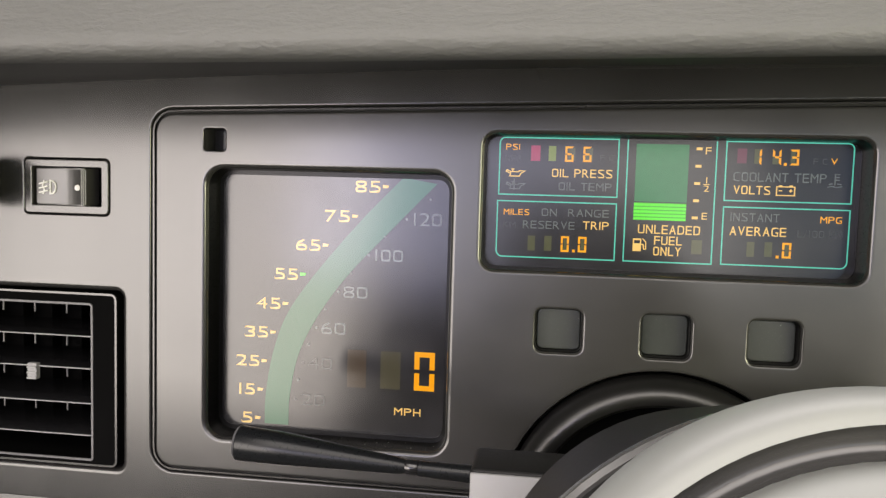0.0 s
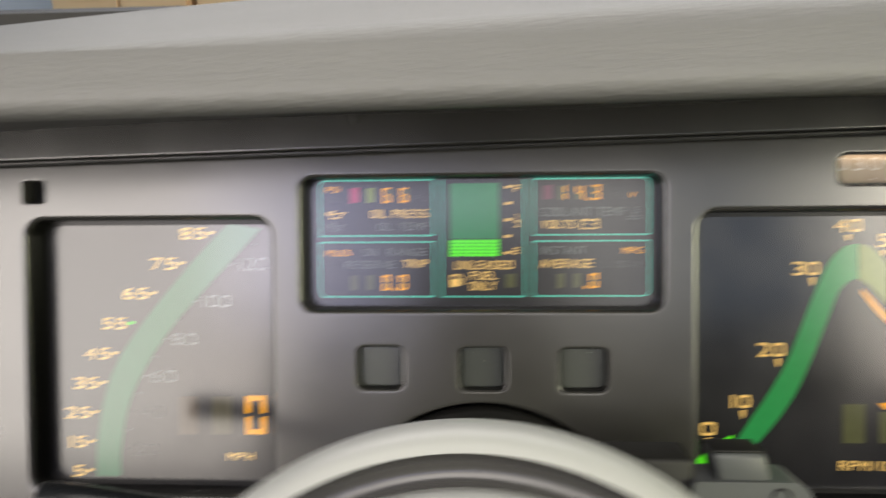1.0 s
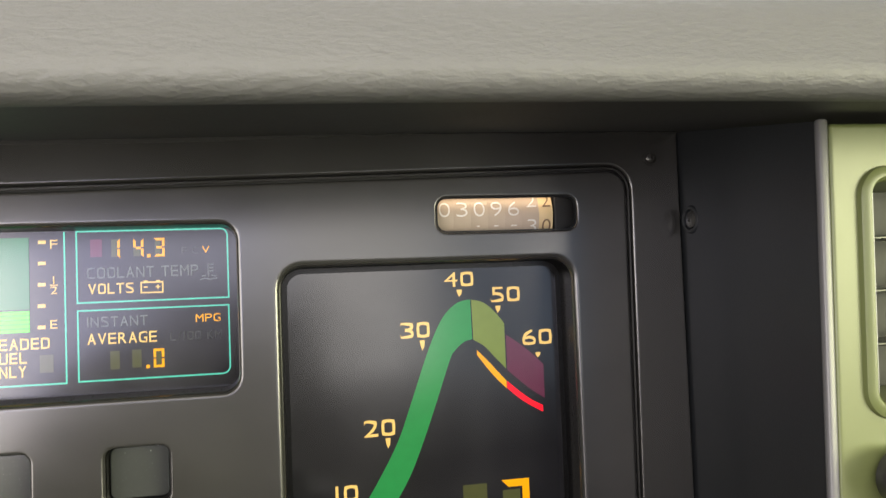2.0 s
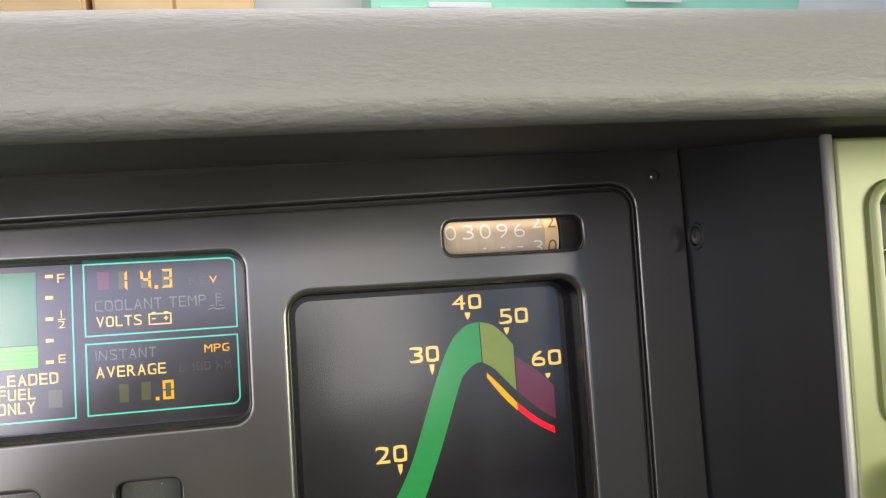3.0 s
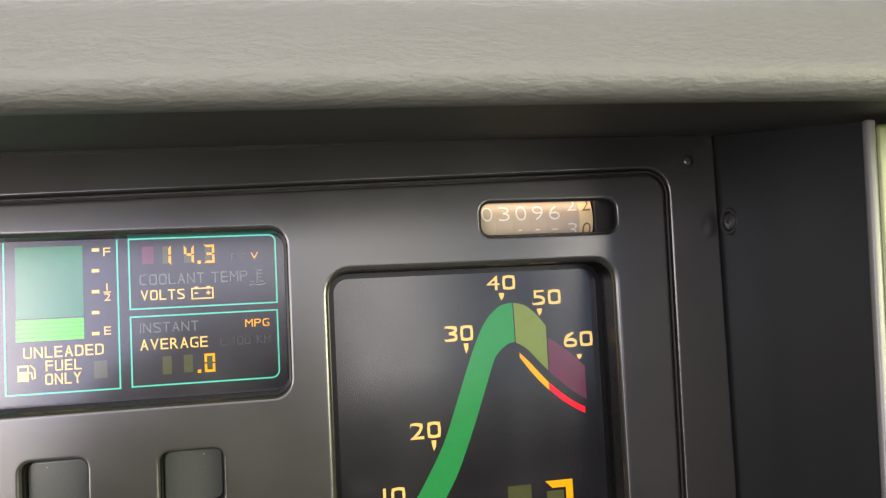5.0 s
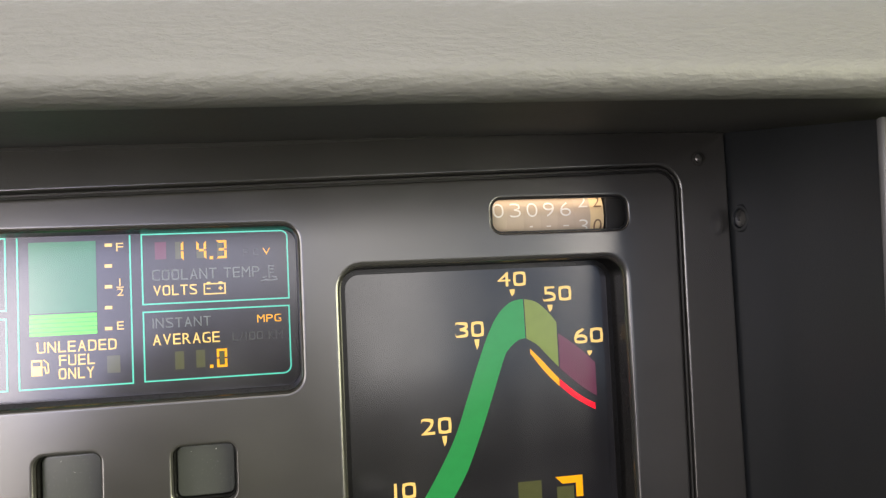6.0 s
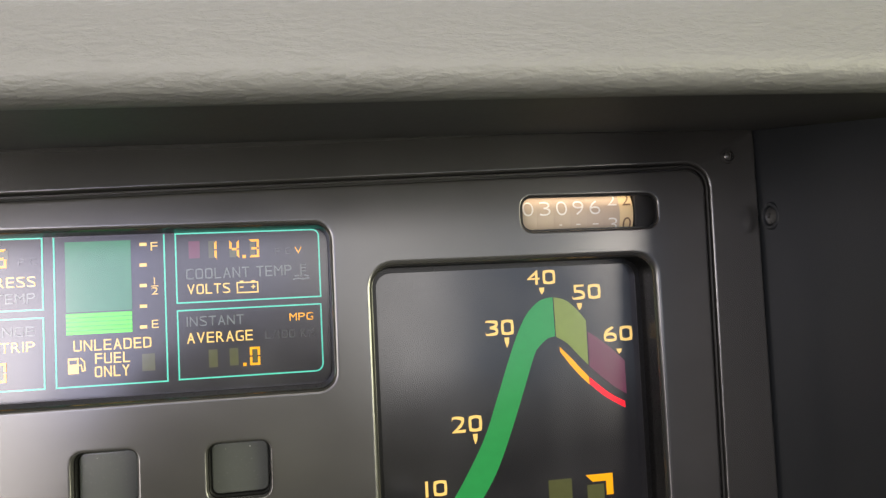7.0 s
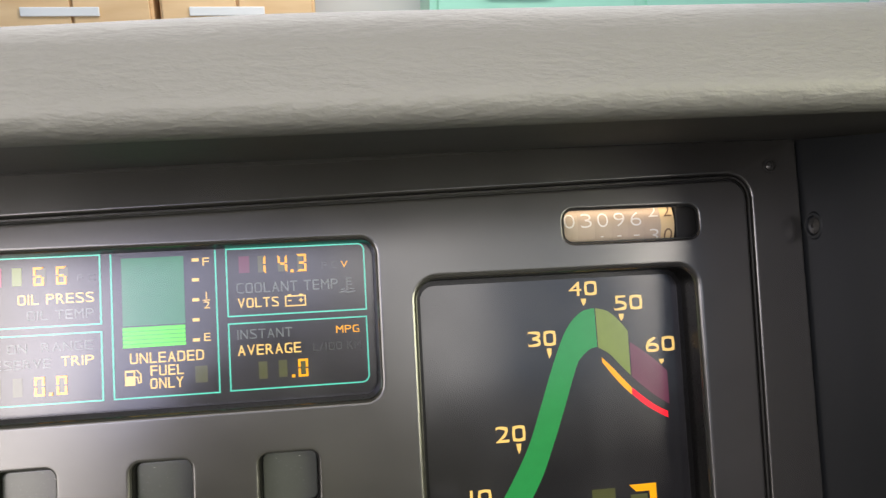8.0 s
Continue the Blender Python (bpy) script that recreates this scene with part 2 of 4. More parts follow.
def plate(outer, holes, y=0.0, thick=0.004, r=0.0012, hole_r=0.0014, depth=0.012, depths=None, rs=None, flat=0.0004):
    """A moulded plate: front at y, its outer edge rounded by r, each hole with a rounded rim and walls that go depth deep."""
    bm = bmesh.new()
    rim = ring(bm, grown(outer, -r - flat), y)
    loops = [rim]
    prev = ring(bm, grown(outer, -r), y)
    bridge(bm, rim, prev)
    for i in range(1, 5):
        a = math.pi / 2 * i / 4
        cur = ring(bm, grown(outer, -r * (1 - math.sin(a))), y + r * (1 - math.cos(a)))
        bridge(bm, prev, cur)
        prev = cur
    bridge(bm, prev, ring(bm, outer, y + thick))
    for h, pts in enumerate(holes):
        hr = rs[h] if rs else hole_r
        dp = depths[h] if depths else depth
        prev = ring(bm, grown(pts, hr + flat), y)
        loops.append(prev)
        for off, dy in lip(hr):
            cur = ring(bm, grown(pts, off), y + dy)
            bridge(bm, prev, cur)
            prev = cur
        bridge(bm, prev, ring(bm, grown(pts, -0.0002), y + dp))
    edges = []
    for lp in loops:
        for i in range(len(lp)):
            edges.append(bm.edges.get((lp[i], lp[(i + 1) % len(lp)])) or bm.edges.new((lp[i], lp[(i + 1) % len(lp)])))
    bmesh.ops.triangle_fill(bm, use_beauty=True, use_dissolve=False, edges=edges, normal=(0, -1, 0))
    return bm


def slab(pts, y0, y1, bm=None):
    """A prism on the outline (x, z) from y0 (front) to y1."""
    bm = bm or bmesh.new()
    a, b = ring(bm, pts, y0), ring(bm, pts, y1)
    bm.faces.new(a)
    bm.faces.new(b)
    bridge(bm, a, b)
    return bm


def soft_slab(pts, y0, y1, r, bm=None):
    """A prism with a rounded front edge."""
    bm = bm or bmesh.new()
    inner, prev = ring(bm, grown(pts, -r - 0.0003), y0), ring(bm, grown(pts, -r), y0)
    bm.faces.new(inner)
    bridge(bm, inner, prev)
    for i in range(1, 5):
        a = math.pi / 2 * i / 4
        cur = ring(bm, grown(pts, -r * (1 - math.sin(a))), y0 + r * (1 - math.cos(a)))
        bridge(bm, prev, cur)
        prev = cur
    last = ring(bm, pts, y1)
    bridge(bm, prev, last)
    bm.faces.new(last)
    return bm


def stroke(pts, w, y, closed=False, bm=None, t=0.00015):
    """A flat line of width w along points (x, z), t thick."""
    bm = bm or bmesh.new()
    k, left, right = len(pts), [], []
    for i in range(k):
        p = Vector(pts[i])
        a = Vector(pts[i - 1]) if (i or closed) else p
        b = Vector(pts[(i + 1) % k]) if (i < k - 1 or closed) else p
        d = (p - a).normalized() if (p - a).length > 1e-9 else Vector((0, 0))
        e = (b - p).normalized() if (b - p).length > 1e-9 else Vector((0, 0))
        m = (d + e).normalized()
        n = Vector((-m.y, m.x))
        c = max(0.5, abs(m.dot(d if d.length else e)))
        left.append(p + n * w / 2 / c)
        right.append(p - n * w / 2 / c)
    lf, rf = [bm.verts.new((p.x, y - t, p.y)) for p in left], [bm.verts.new((p.x, y - t, p.y)) for p in right]
    lb, rb = [bm.verts.new((p.x, y, p.y)) for p in left], [bm.verts.new((p.x, y, p.y)) for p in right]
    for i in range(k if closed else k - 1):
        j = (i + 1) % k
        for q in ((lf[i], lf[j], rf[j], rf[i]), (lb[i], lb[j], lf[j], lf[i]), (rf[i], rf[j], rb[j], rb[i])):
            bm.faces.new(q)
    if not closed:
        bm.faces.new((lf[0], rf[0], rb[0], lb[0]))
        bm.faces.new((lf[-1], rf[-1], rb[-1], lb[-1]))
    return bm


def curve_pts(pts, n=6):
    """Catmull-Rom through points (x, z)."""
    out, p = [], [Vector(q) for q in pts]
    for i in range(len(p) - 1):
        a, b, c, d = p[max(i - 1, 0)], p[i], p[i + 1], p[min(i + 2, len(p) - 1)]
        for j in range(n):
            t = j / n
            q = 0.5 * (2 * b + (c - a) * t + (2 * a - 5 * b + 4 * c - d) * t * t + (3 * b - a - 3 * c + d) * t ** 3)
            out.append((q.x, q.y))
    out.append(tuple(p[-1]))
    return out


def strip(left, right, y, t=0.00015):
    """A flat band between two lines of as many points."""
    bm = bmesh.new()
    lf, rf = [bm.verts.new((x, y - t, z)) for x, z in left], [bm.verts.new((x, y - t, z)) for x, z in right]
    lb, rb = [bm.verts.new((x, y, z)) for x, z in left], [bm.verts.new((x, y, z)) for x, z in right]
    for i in range(len(left) - 1):
        bm.faces.new((lf[i], lf[i + 1], rf[i + 1], rf[i]))
        bm.faces.new((lb[i], lb[i + 1], lf[i + 1], lf[i]))
        bm.faces.new((rf[i], rf[i + 1], rb[i + 1], rb[i]))
    bm.faces.new((lf[0], rf[0], rb[0], lb[0]))
    bm.faces.new((lf[-1], rf[-1], rb[-1], lb[-1]))
    return bm


STEM_V, STEM_H = 0.098, 0.088


def glyph(ch, x0, z0, x1, z1, weight, squared=True):
    """One character of the built-in font drawn wide and square-shouldered in a cell, its strokes weight metres thick all round."""
    cu = bpy.data.curves.new("glyph", "FONT")
    cu.body, cu.resolution_u, cu.fill_mode = ch, 6, "FRONT"
    ob = bpy.data.objects.new("glyph", cu)
    me = bpy.data.meshes.new_from_object(ob)
    bm = bmesh.new()
    bm.from_mesh(me)
    bmesh.ops.remove_doubles(bm, verts=bm.verts, dist=1e-4)
    bpy.data.objects.remove(ob)
    bpy.data.curves.remove(cu)
    bpy.data.meshes.remove(me)
    xs, ys = [v.co.x for v in bm.verts], [v.co.y for v in bm.verts]
    cx, cy, hx, hy = (max(xs) + min(xs)) / 2, (max(ys) + min(ys)) / 2, (max(xs) - min(xs)) / 2, (max(ys) - min(ys)) / 2
    square = 0.0 if not squared else 0.62 if ch in "O0CGUDQ" else 0.55 if ch in "235689S" else 0.0
    wx, wz = (x1 - x0) / 2, (z1 - z0) / 2
    for v in bm.verts:
        u, w = (v.co.x - cx) / hx, (v.co.y - cy) / hy
        far, most = math.hypot(u, w), max(abs(u), abs(w), 1e-6)
        if square and not (ch == "D" and u < 0):
            k = 1 + square * (min(far / most, 1 / most) - 1)
            u, w = u * k, w * k
        v.co = (u * wx, w * wz, 0)
    dx, dz = (weight - STEM_V * wx / hx) / 2, (weight - STEM_H * wz / hy) / 2
    moves = {}
    for f in bm.faces:
        for lo in f.loops:
            if lo.edge.is_boundary:
                a, b = lo.vert, lo.link_loop_next.vert
                d = (b.co - a.co)
                n = Vector((d.y, -d.x, 0)).normalized() * (1 if f.normal.z > 0 else -1)
                for v in (a, b):
                    moves.setdefault(v, []).append(n)
    for v, ns in moves.items():
        n = sum(ns, Vector()).normalized()
        k = 1 / max(0.6, n.dot(ns[0]))
        v.co += Vector((n.x * dx * k, n.y * dz * k, 0))
    xs, ys = [v.co.x for v in bm.verts], [v.co.y for v in bm.verts]
    ax, az, sx, sz = min(xs), min(ys), (x1 - x0) / (max(xs) - min(xs)), (z1 - z0) / (max(ys) - min(ys))
    if ch in "1I":
        sx, ax = 1.0, (min(xs) + max(xs)) / 2 - (x1 - x0) / 2
    for v in bm.verts:
        v.co = (x0 + (v.co.x - ax) * sx, 0, z0 + (v.co.y - az) * sz)
    return bm


CELL = {"I": 0.20, "1": 0.48, "/": 0.6, " ": 0.45, "M": 1.12, "N": 1.02, "L": 0.9, "F": 0.92, "E": 0.94, "T": 0.98}


def letters(text, box, y, weight=0.165, t=0.00015, gap=0.24, squared=True):
    """The words as flat raised letters that fill box (x0, z0, x1, z1); weight is the stroke's share of the height."""
    x0, z0, x1, z1 = box
    cells = [CELL.get(c, 1.0) for c in text]
    unit = (x1 - x0) / (sum(cells) + gap * (len(text) - 1))
    whole, x = bmesh.new(), x0
    for c, wide in zip(text, cells):
        if c != " ":
            g = glyph(c, x, z0, x + wide * unit, z1, weight * (z1 - z0), squared)
            made = bmesh.ops.extrude_face_region(g, geom=g.faces[:])["geom"]
            for v in made:
                if isinstance(v, bmesh.types.BMVert):
                    v.co.y = -t
            me = bpy.data.meshes.new("glyph")
            g.to_mesh(me)
            g.free()
            whole.from_mesh(me)
            bpy.data.meshes.remove(me)
        x += (wide + gap) * unit
    for v in whole.verts:
        v.co.y += y
    return whole


SEGMENTS = {"0": "abcdef", "1": "bc", "2": "abged", "3": "abgcd", "4": "fgbc", "6": "afgecd", "7": "abc", "b": "fgecd"}


def seven(ch, box, y, material, parent, label, w=None, gap=0.00012):
    """A seven-segment figure in box: a dark field with flat, mitred bars on it, each a part of its own."""
    x0, z0, x1, z1 = box
    w = w or (x1 - x0) * 0.27
    zm = (z0 + z1) / 2
    bars = {"a": ((x0, z1), (x1, z1), (x1 - w, z1 - w), (x0 + w, z1 - w)),
            "d": ((x0, z0), (x0 + w, z0 + w), (x1 - w, z0 + w), (x1, z0)),
            "f": ((x0, z1), (x0 + w, z1 - w), (x0 + w, zm + gap * 2), (x0, zm + gap * 2)),
            "b": ((x1, z1), (x1, zm + gap * 2), (x1 - w, zm + gap * 2), (x1 - w, z1 - w)),
            "e": ((x0, z0), (x0, zm - gap * 2), (x0 + w, zm - gap * 2), (x0 + w, z0 + w)),
            "c": ((x1, z0), (x1 - w, z0 + w), (x1 - w, zm - gap * 2), (x1, zm - gap * 2)),
            "g": ((x0 + w * 1.05, zm - w / 2), (x1 - w * 1.05, zm - w / 2), (x1 - w * 1.05, zm + w / 2), (x0 + w * 1.05, zm + w / 2))}
    digit = part("digit", slab(rect(x0, z0, x1, z1), y - 0.00004, y + 0.00002), SCREEN, parent, label, smooth=False)
    for s in SEGMENTS[ch]:
        part("segment", slab(bars[s], y - 0.0002, y - 0.00004), material, digit, smooth=False)
    return digit


def rect(x0, z0, x1, z1):
    return [(x0, z0), (x1, z0), (x1, z1), (x0, z1)]


def tube(pts, radii, sides=20, cap=True):
    """A round, tapered bar along points, with rings square to the way."""
    bm = bmesh.new()
    p = [Vector(q) for q in pts]
    prev = None
    for i, q in enumerate(p):
        d = (p[min(i + 1, len(p) - 1)] - p[max(i - 1, 0)]).normalized()
        u = d.cross(Vector((0, 0, 1)) if abs(d.z) < 0.9 else Vector((1, 0, 0))).normalized()
        v = u.cross(d)
        cur = [bm.verts.new(q + (u * math.cos(a) + v * math.sin(a)) * radii[i]) for a in [2 * math.pi * j / sides for j in range(sides)]]
        if prev:
            bridge(bm, prev, cur)
        elif cap:
            bm.faces.new(cur)
        prev = cur
    if cap:
        bm.faces.new(prev)
    return bm


def lathe(profile, origin, axis, sides=48):
    """A turned body: profile of (distance along the axis, radius) from origin."""
    bm = bmesh.new()
    ax = Vector(axis).normalized()
    u = ax.cross(Vector((1, 0, 0))).normalized()
    v = ax.cross(u)
    prev = None
    for s, r in profile:
        c = Vector(origin) + ax * s
        cur = [bm.verts.new(c + (u * math.cos(a) + v * math.sin(a)) * max(r, 1e-5)) for a in [2 * math.pi * j / sides for j in range(sides)]]
        if prev:
            bridge(bm, prev, cur)
        prev = cur
    return bm


def block(x0, y0, z0, x1, y1, z1, r=0.002, segments=3):
    """A box with rounded edges."""
    bm = bmesh.new()
    bmesh.ops.create_cube(bm, size=1)
    bmesh.ops.scale(bm, vec=(x1 - x0, y1 - y0, z1 - z0), verts=bm.verts)
    bmesh.ops.translate(bm, vec=((x0 + x1) / 2, (y0 + y1) / 2, (z0 + z1) / 2), verts=bm.verts)
    if r:
        bmesh.ops.bevel(bm, geom=bm.edges[:], offset=r, segments=segments, affect="EDGES", profile=0.5)
    return bm


# ---------------------------------------------------------------- outline of the dash
def brow(x):
    """How far the top of the dash rises or droops along its width."""
    x = max(-0.45, min(x, 0.3))
    return 0.0005 + 0.03 * x - 0.06 * x * x


def hollow(x):
    """How far the underside of the brow rises at its root towards the driver's door."""
    return 0.016 * max(0.0, 0.05 - max(x, -0.30))


SPEEDO = box_pts(-0.1912, 0.6945, -0.0868, 0.8106, 0.0075)
INFO = box_pts(-0.0746, 0.7722, 0.0728, 0.8272, 0.0055)
TACHO = box_pts(0.0862, 0.6945, 0.1885, 0.8121, 0.0075)
ODO = box_pts(0.1397, 0.8220, 0.1909, 0.8343, 0.0038)
SENSOR = box_pts(-0.1926, 0.8176, -0.1828, 0.8268, 0.0014)
BUTTONS = [box_pts(-0.0515, 0.7396, -0.0326, 0.7576, 0.0032), box_pts(-0.0098, 0.7394, 0.0096, 0.7573, 0.0032), box_pts(0.0309, 0.7391, 0.0506, 0.7570, 0.0032)]
SURROUND = rounded([(-0.2152, 0.679), (0.2094, 0.679), (0.2111, 0.8441), (-0.2152, 0.8337)], [0.009, 0.009, 0.008, 0.009])
COLUMN_MOUTH = [(0.064 * math.cos(a), 0.6705 + 0.064 * math.sin(a)) for a in [math.radians(13 + 154 * i / 24) for i in range(25)]]

# ---------------------------------------------------------------- dashboard
dash = thing("dashboard", (0, 0.02, 0.62), "charcoal plastic dashboard fascia under a grained grey padded brow", "dashboard")
top = [(x, 0.8535 + brow(x) + hollow(x)) for x in [0.2312 - 0.6512 * i / 24 for i in range(25)]]
VENT_HOLE = box_pts(-0.4105, 0.6770, -0.2296, 0.7560, 0.003)
FOG_HOLE = box_pts(-0.2752, 0.7886, -0.2352, 0.8128, 0.0022)
part("fascia", plate([(-0.42, 0.661), (0.2312, 0.661)] + top, [grown(SURROUND, 0.0011), VENT_HOLE, FOG_HOLE], r=0.0009, hole_r=0.0008, depths=[0.004, 0.05, 0.012], rs=[0.0008, 0.0022, 0.0006]), FASCIA, dash)
part("seam_bead", stroke(SURROUND, 0.0007, 0.0010, closed=True, t=0.0006), FASCIA, dash)
part("seam_floor", stroke(SURROUND, 0.0050, 0.0042, closed=True), SHAFT, dash)


def lifted(x):
    """How far the lip of the brow lifts towards the driver's door."""
    return 0.0012 + 0.08 * max(0.0, 0.08 - max(x, -0.34)) ** 2


def droop(x):
    """How far the crown of the pad sinks towards the driver's door."""
    return 0.022 * max(0.0, 0.05 - max(x, -0.30))


def sweep(profile, xs, rise, share, root=lambda x, y: 0.0):
    bm = bmesh.new()
    prev = None
    for x in xs:
        cur = [bm.verts.new((x, y, z + rise(x) + root(x, y) + lifted(x) * max(0.0, min(share(y, z), 1.0)) - droop(x) * max(0.0, min((z - 0.850) / 0.012, 1.0)))) for y, z in profile]
        if prev:
            bridge(bm, prev, cur, closed=False)
        prev = cur
    return bm


PAD_FACE = curve_pts([(0.30, 0.998), (0.10, 0.9370), (-0.06, 0.8809), (-0.105, 0.8648), (-0.1160, 0.8605), (-0.1222, 0.8568), (-0.1262, 0.8525), (-0.1290, 0.8475), (-0.1310, 0.8427), (-0.1321, 0.8398), (-0.1324, 0.8376), (-0.1317, 0.8357), (-0.1302, 0.8343), (-0.1280, 0.8336), (-0.1252, 0.8335), (-0.1222, 0.8341)], 6)
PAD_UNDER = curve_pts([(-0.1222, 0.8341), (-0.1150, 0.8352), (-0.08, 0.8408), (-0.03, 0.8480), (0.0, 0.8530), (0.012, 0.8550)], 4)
xs = [-0.62 + 1.46 * i / 96 for i in range(97)]
part("brow_pad", sweep(PAD_FACE, xs, brow, lambda y, z: (0.862 - z) / 0.012), PAD, dash, "grained grey vinyl brow pad")
# the pad's underside, coloured darker than its face to imitate shade
part("brow_underside", sweep(PAD_UNDER, xs, brow, lambda y, z: -y / 0.1, lambda x, y: hollow(x) * max(0.0, min(1.0 + y / 0.12, 1.0))), UNDER, dash, "underside of the brow, its shade put into the dark colour")
gap_l = [(x, 0.8533 + brow(x) + hollow(x)) for x in [-0.41 + 0.57 * i / 30 for i in range(31)]]
gap_r = [(x, z - 0.0001 - 0.0017 * max(0.0, min(1.0, (0.16 - x) / 0.10)) * max(0.0, min(1.0, (x + 0.16) / 0.14))) for x, z in gap_l]
part("brow_gap", strip(gap_l, gap_r, 0.0, t=0.0004), SHAFT, dash, "dark gap below the brow")
part("lower_panel", block(-0.60, 0.012, 0.40, 0.2312, 0.03, 0.672, 0.004), BLACK, dash, "black lower dash panel")
part("back_board", slab(rect(-0.44, 0.655, 0.2312, 0.862), 0.075, 0.080), SHAFT, dash)


def screw(parent, at, normal, r=0.0032, ring_mat=SIDE, head_mat=HOUSING):
    """A small cross-head screw in a moulded dimple."""
    n = Vector(normal).normalized()
    ring_bm = lathe([(0.0002, r * 1.5), (0.0009, r * 1.35), (0.0009, r * 1.1), (-0.0004, r * 1.0)], at, n, 28)
    s = part("screw", ring_bm, ring_mat, parent)
    part("screw_head", lathe([(-0.0004, r * 0.95), (0.0006, r * 0.85), (0.0010, r * 0.55), (0.0011, r * 0.30), (0.0003, r * 0.22), (0.0002, 0)], at, n, 24), head_mat, s)


screw(dash, (0.2200, 0.0, 0.8474), (0, -1, 0), 0.0019, FASCIA, BEZEL)

# ---------------------------------------------------------------- instrument cluster bezel
cluster = thing("instrument_cluster", (0, 0.02, 0.68), "graphite plastic instrument cluster bezel set into the dashboard", "instrument cluster")
part("bezel", plate(grown(SURROUND, -0.0011), [SPEEDO, INFO, TACHO, ODO, SENSOR, *BUTTONS, COLUMN_MOUTH], r=0.0008,
     depths=[0.0022, 0.0017, 0.0022, 0.0020, 0.012, 0.0085, 0.0085, 0.0085, 0.03], rs=[0.0018, 0.0013, 0.0018, 0.0007, 0.0005, 0.0009, 0.0009, 0.0009, 0.0012]), BEZEL, cluster)


def inner_wall(pts, y0, y1, ledge, name="opening_liner"):
    """The black liner that frames a display inside its opening."""
    bm = bmesh.new()
    rows = [ring(bm, grown(pts, d), y) for d, y in ((0.0006, y0), (0.0, y0 + 0.0004), (-0.0006, y1), (-ledge, y1), (-ledge, y1 + 0.0008))]
    for a, b in zip(rows, rows[1:]):
        bridge(bm, a, b)
    return part(name, bm, LINER, cluster)


for pts, y1, ledge in ((SPEEDO, 0.0120, 0.0026), (INFO, 0.0112, 0.0007), (TACHO, 0.0126, 0.0024)):
    inner_wall(pts, 0.0017, y1, ledge)
part("sensor_window", slab(grown(SENSOR, 0.0005), 0.0112, 0.0118), SHAFT, cluster, "small black light-sensor window")
# lighter plate added to imitate the light on the hole's right wall
part("sensor_lit_wall", soft_slab(box_pts(-0.1868, 0.8180, -0.1831, 0.8264, 0.0010), 0.0060, 0.0110, 0.0012), EDGE, cluster, "grey plate standing in for the lit wall of the hole")
for pts in BUTTONS:
    key = part("push_button", soft_slab(grown(pts, -0.0007), 0.0054, 0.0110, 0.0006), BUTTON, cluster, "smoked square push button")
    well = bmesh.new()
    rows = [ring(well, grown(pts, d), y) for d, y in ((-0.0003, 0.0024), (-0.0005, 0.0030), (-0.0006, 0.0078), (-0.0016, 0.0080))]
    for a, b in zip(rows, rows[1:]):
        bridge(well, a, b)
    part("button_well", well, LINER, key)


# ---------------------------------------------------------------- speedometer
def legend(name, text, box, y, material, parent, weight=0.165):
    return part(name, letters(text, box, y, weight), material, parent, smooth=False)


YS = 0.0123
speedo = thing("speedometer", (-0.139, 0.014, 0.695), "digital speedometer with green arc scale and amber zero", "speedometer")
part("screen", slab(rect(-0.1935, 0.692, -0.0845, 0.813), YS, YS + 0.002), SCREEN, speedo)
for text, box in (("85", (-0.1298, 0.8018, -0.1190, 0.8068)), ("75", (-0.1430, 0.7888, -0.1321, 0.7939)), ("65", (-0.1557, 0.7760, -0.1449, 0.7809)),
                  ("55", (-0.1654, 0.7630, -0.1548, 0.7679)), ("45", (-0.1733, 0.7498, -0.1625, 0.7547)), ("35", (-0.1787, 0.7369, -0.1680, 0.7418)),
                  ("25", (-0.1823, 0.7239, -0.1719, 0.7288)), ("15", (-0.1816, 0.7110, -0.1738, 0.7160)), ("5", (-0.1799, 0.6982, -0.1748, 0.7031))):
    legend("numeral", text, box, YS, CREAM, speedo, 0.175)
    z = (box[1] + box[3]) / 2 + 0.0002
    x = box[2] + (0.0011 if text not in ("15", "5") else 0.0013)
    tick = GREEN_LIT if text == "55" else CREAM
    part("tick", slab([(x, z - 0.0007), (x + 0.0022, z - 0.0006), (x + 0.0026, z + 0.0005), (x, z + 0.0007)], YS - 0.00015, YS), tick, speedo, smooth=False)
for text, box in (("120", (-0.1048, 0.7884, -0.0922, 0.7937)), ("100", (-0.1212, 0.7726, -0.1085, 0.7777)), ("80", (-0.1342, 0.7562, -0.1236, 0.7612)),
                  ("60", (-0.1438, 0.7400, -0.1331, 0.7451)), ("40", (-0.1495, 0.7243, -0.1387, 0.7293)), ("20", (-0.1526, 0.7079, -0.1416, 0.7129))):
    far = NUMBER if text in ("120", "100", "80", "60") else GHOST_DIM
    legend("unlit_numeral", text, box, YS, far, speedo, 0.13)
    x, z = box[0] - 0.0024, (box[1] + box[3]) / 2
    part("unlit_dot", slab([(x + 0.0006 * math.cos(a), z + 0.0006 * math.sin(a)) for a in [math.pi / 4 * i for i in range(8)]], YS - 0.00015, YS), far, speedo)
for x, z in ((-0.0972, 0.7995), (-0.1165, 0.7832), (-0.1310, 0.7670), (-0.1422, 0.7508), (-0.1495, 0.7350), (-0.1540, 0.7190)):
    part("unlit_dot", slab([(x + 0.0006 * math.cos(a), z + 0.0006 * math.sin(a)) for a in [math.pi / 4 * i for i in range(8)]], YS - 0.00015, YS), GHOST, speedo)
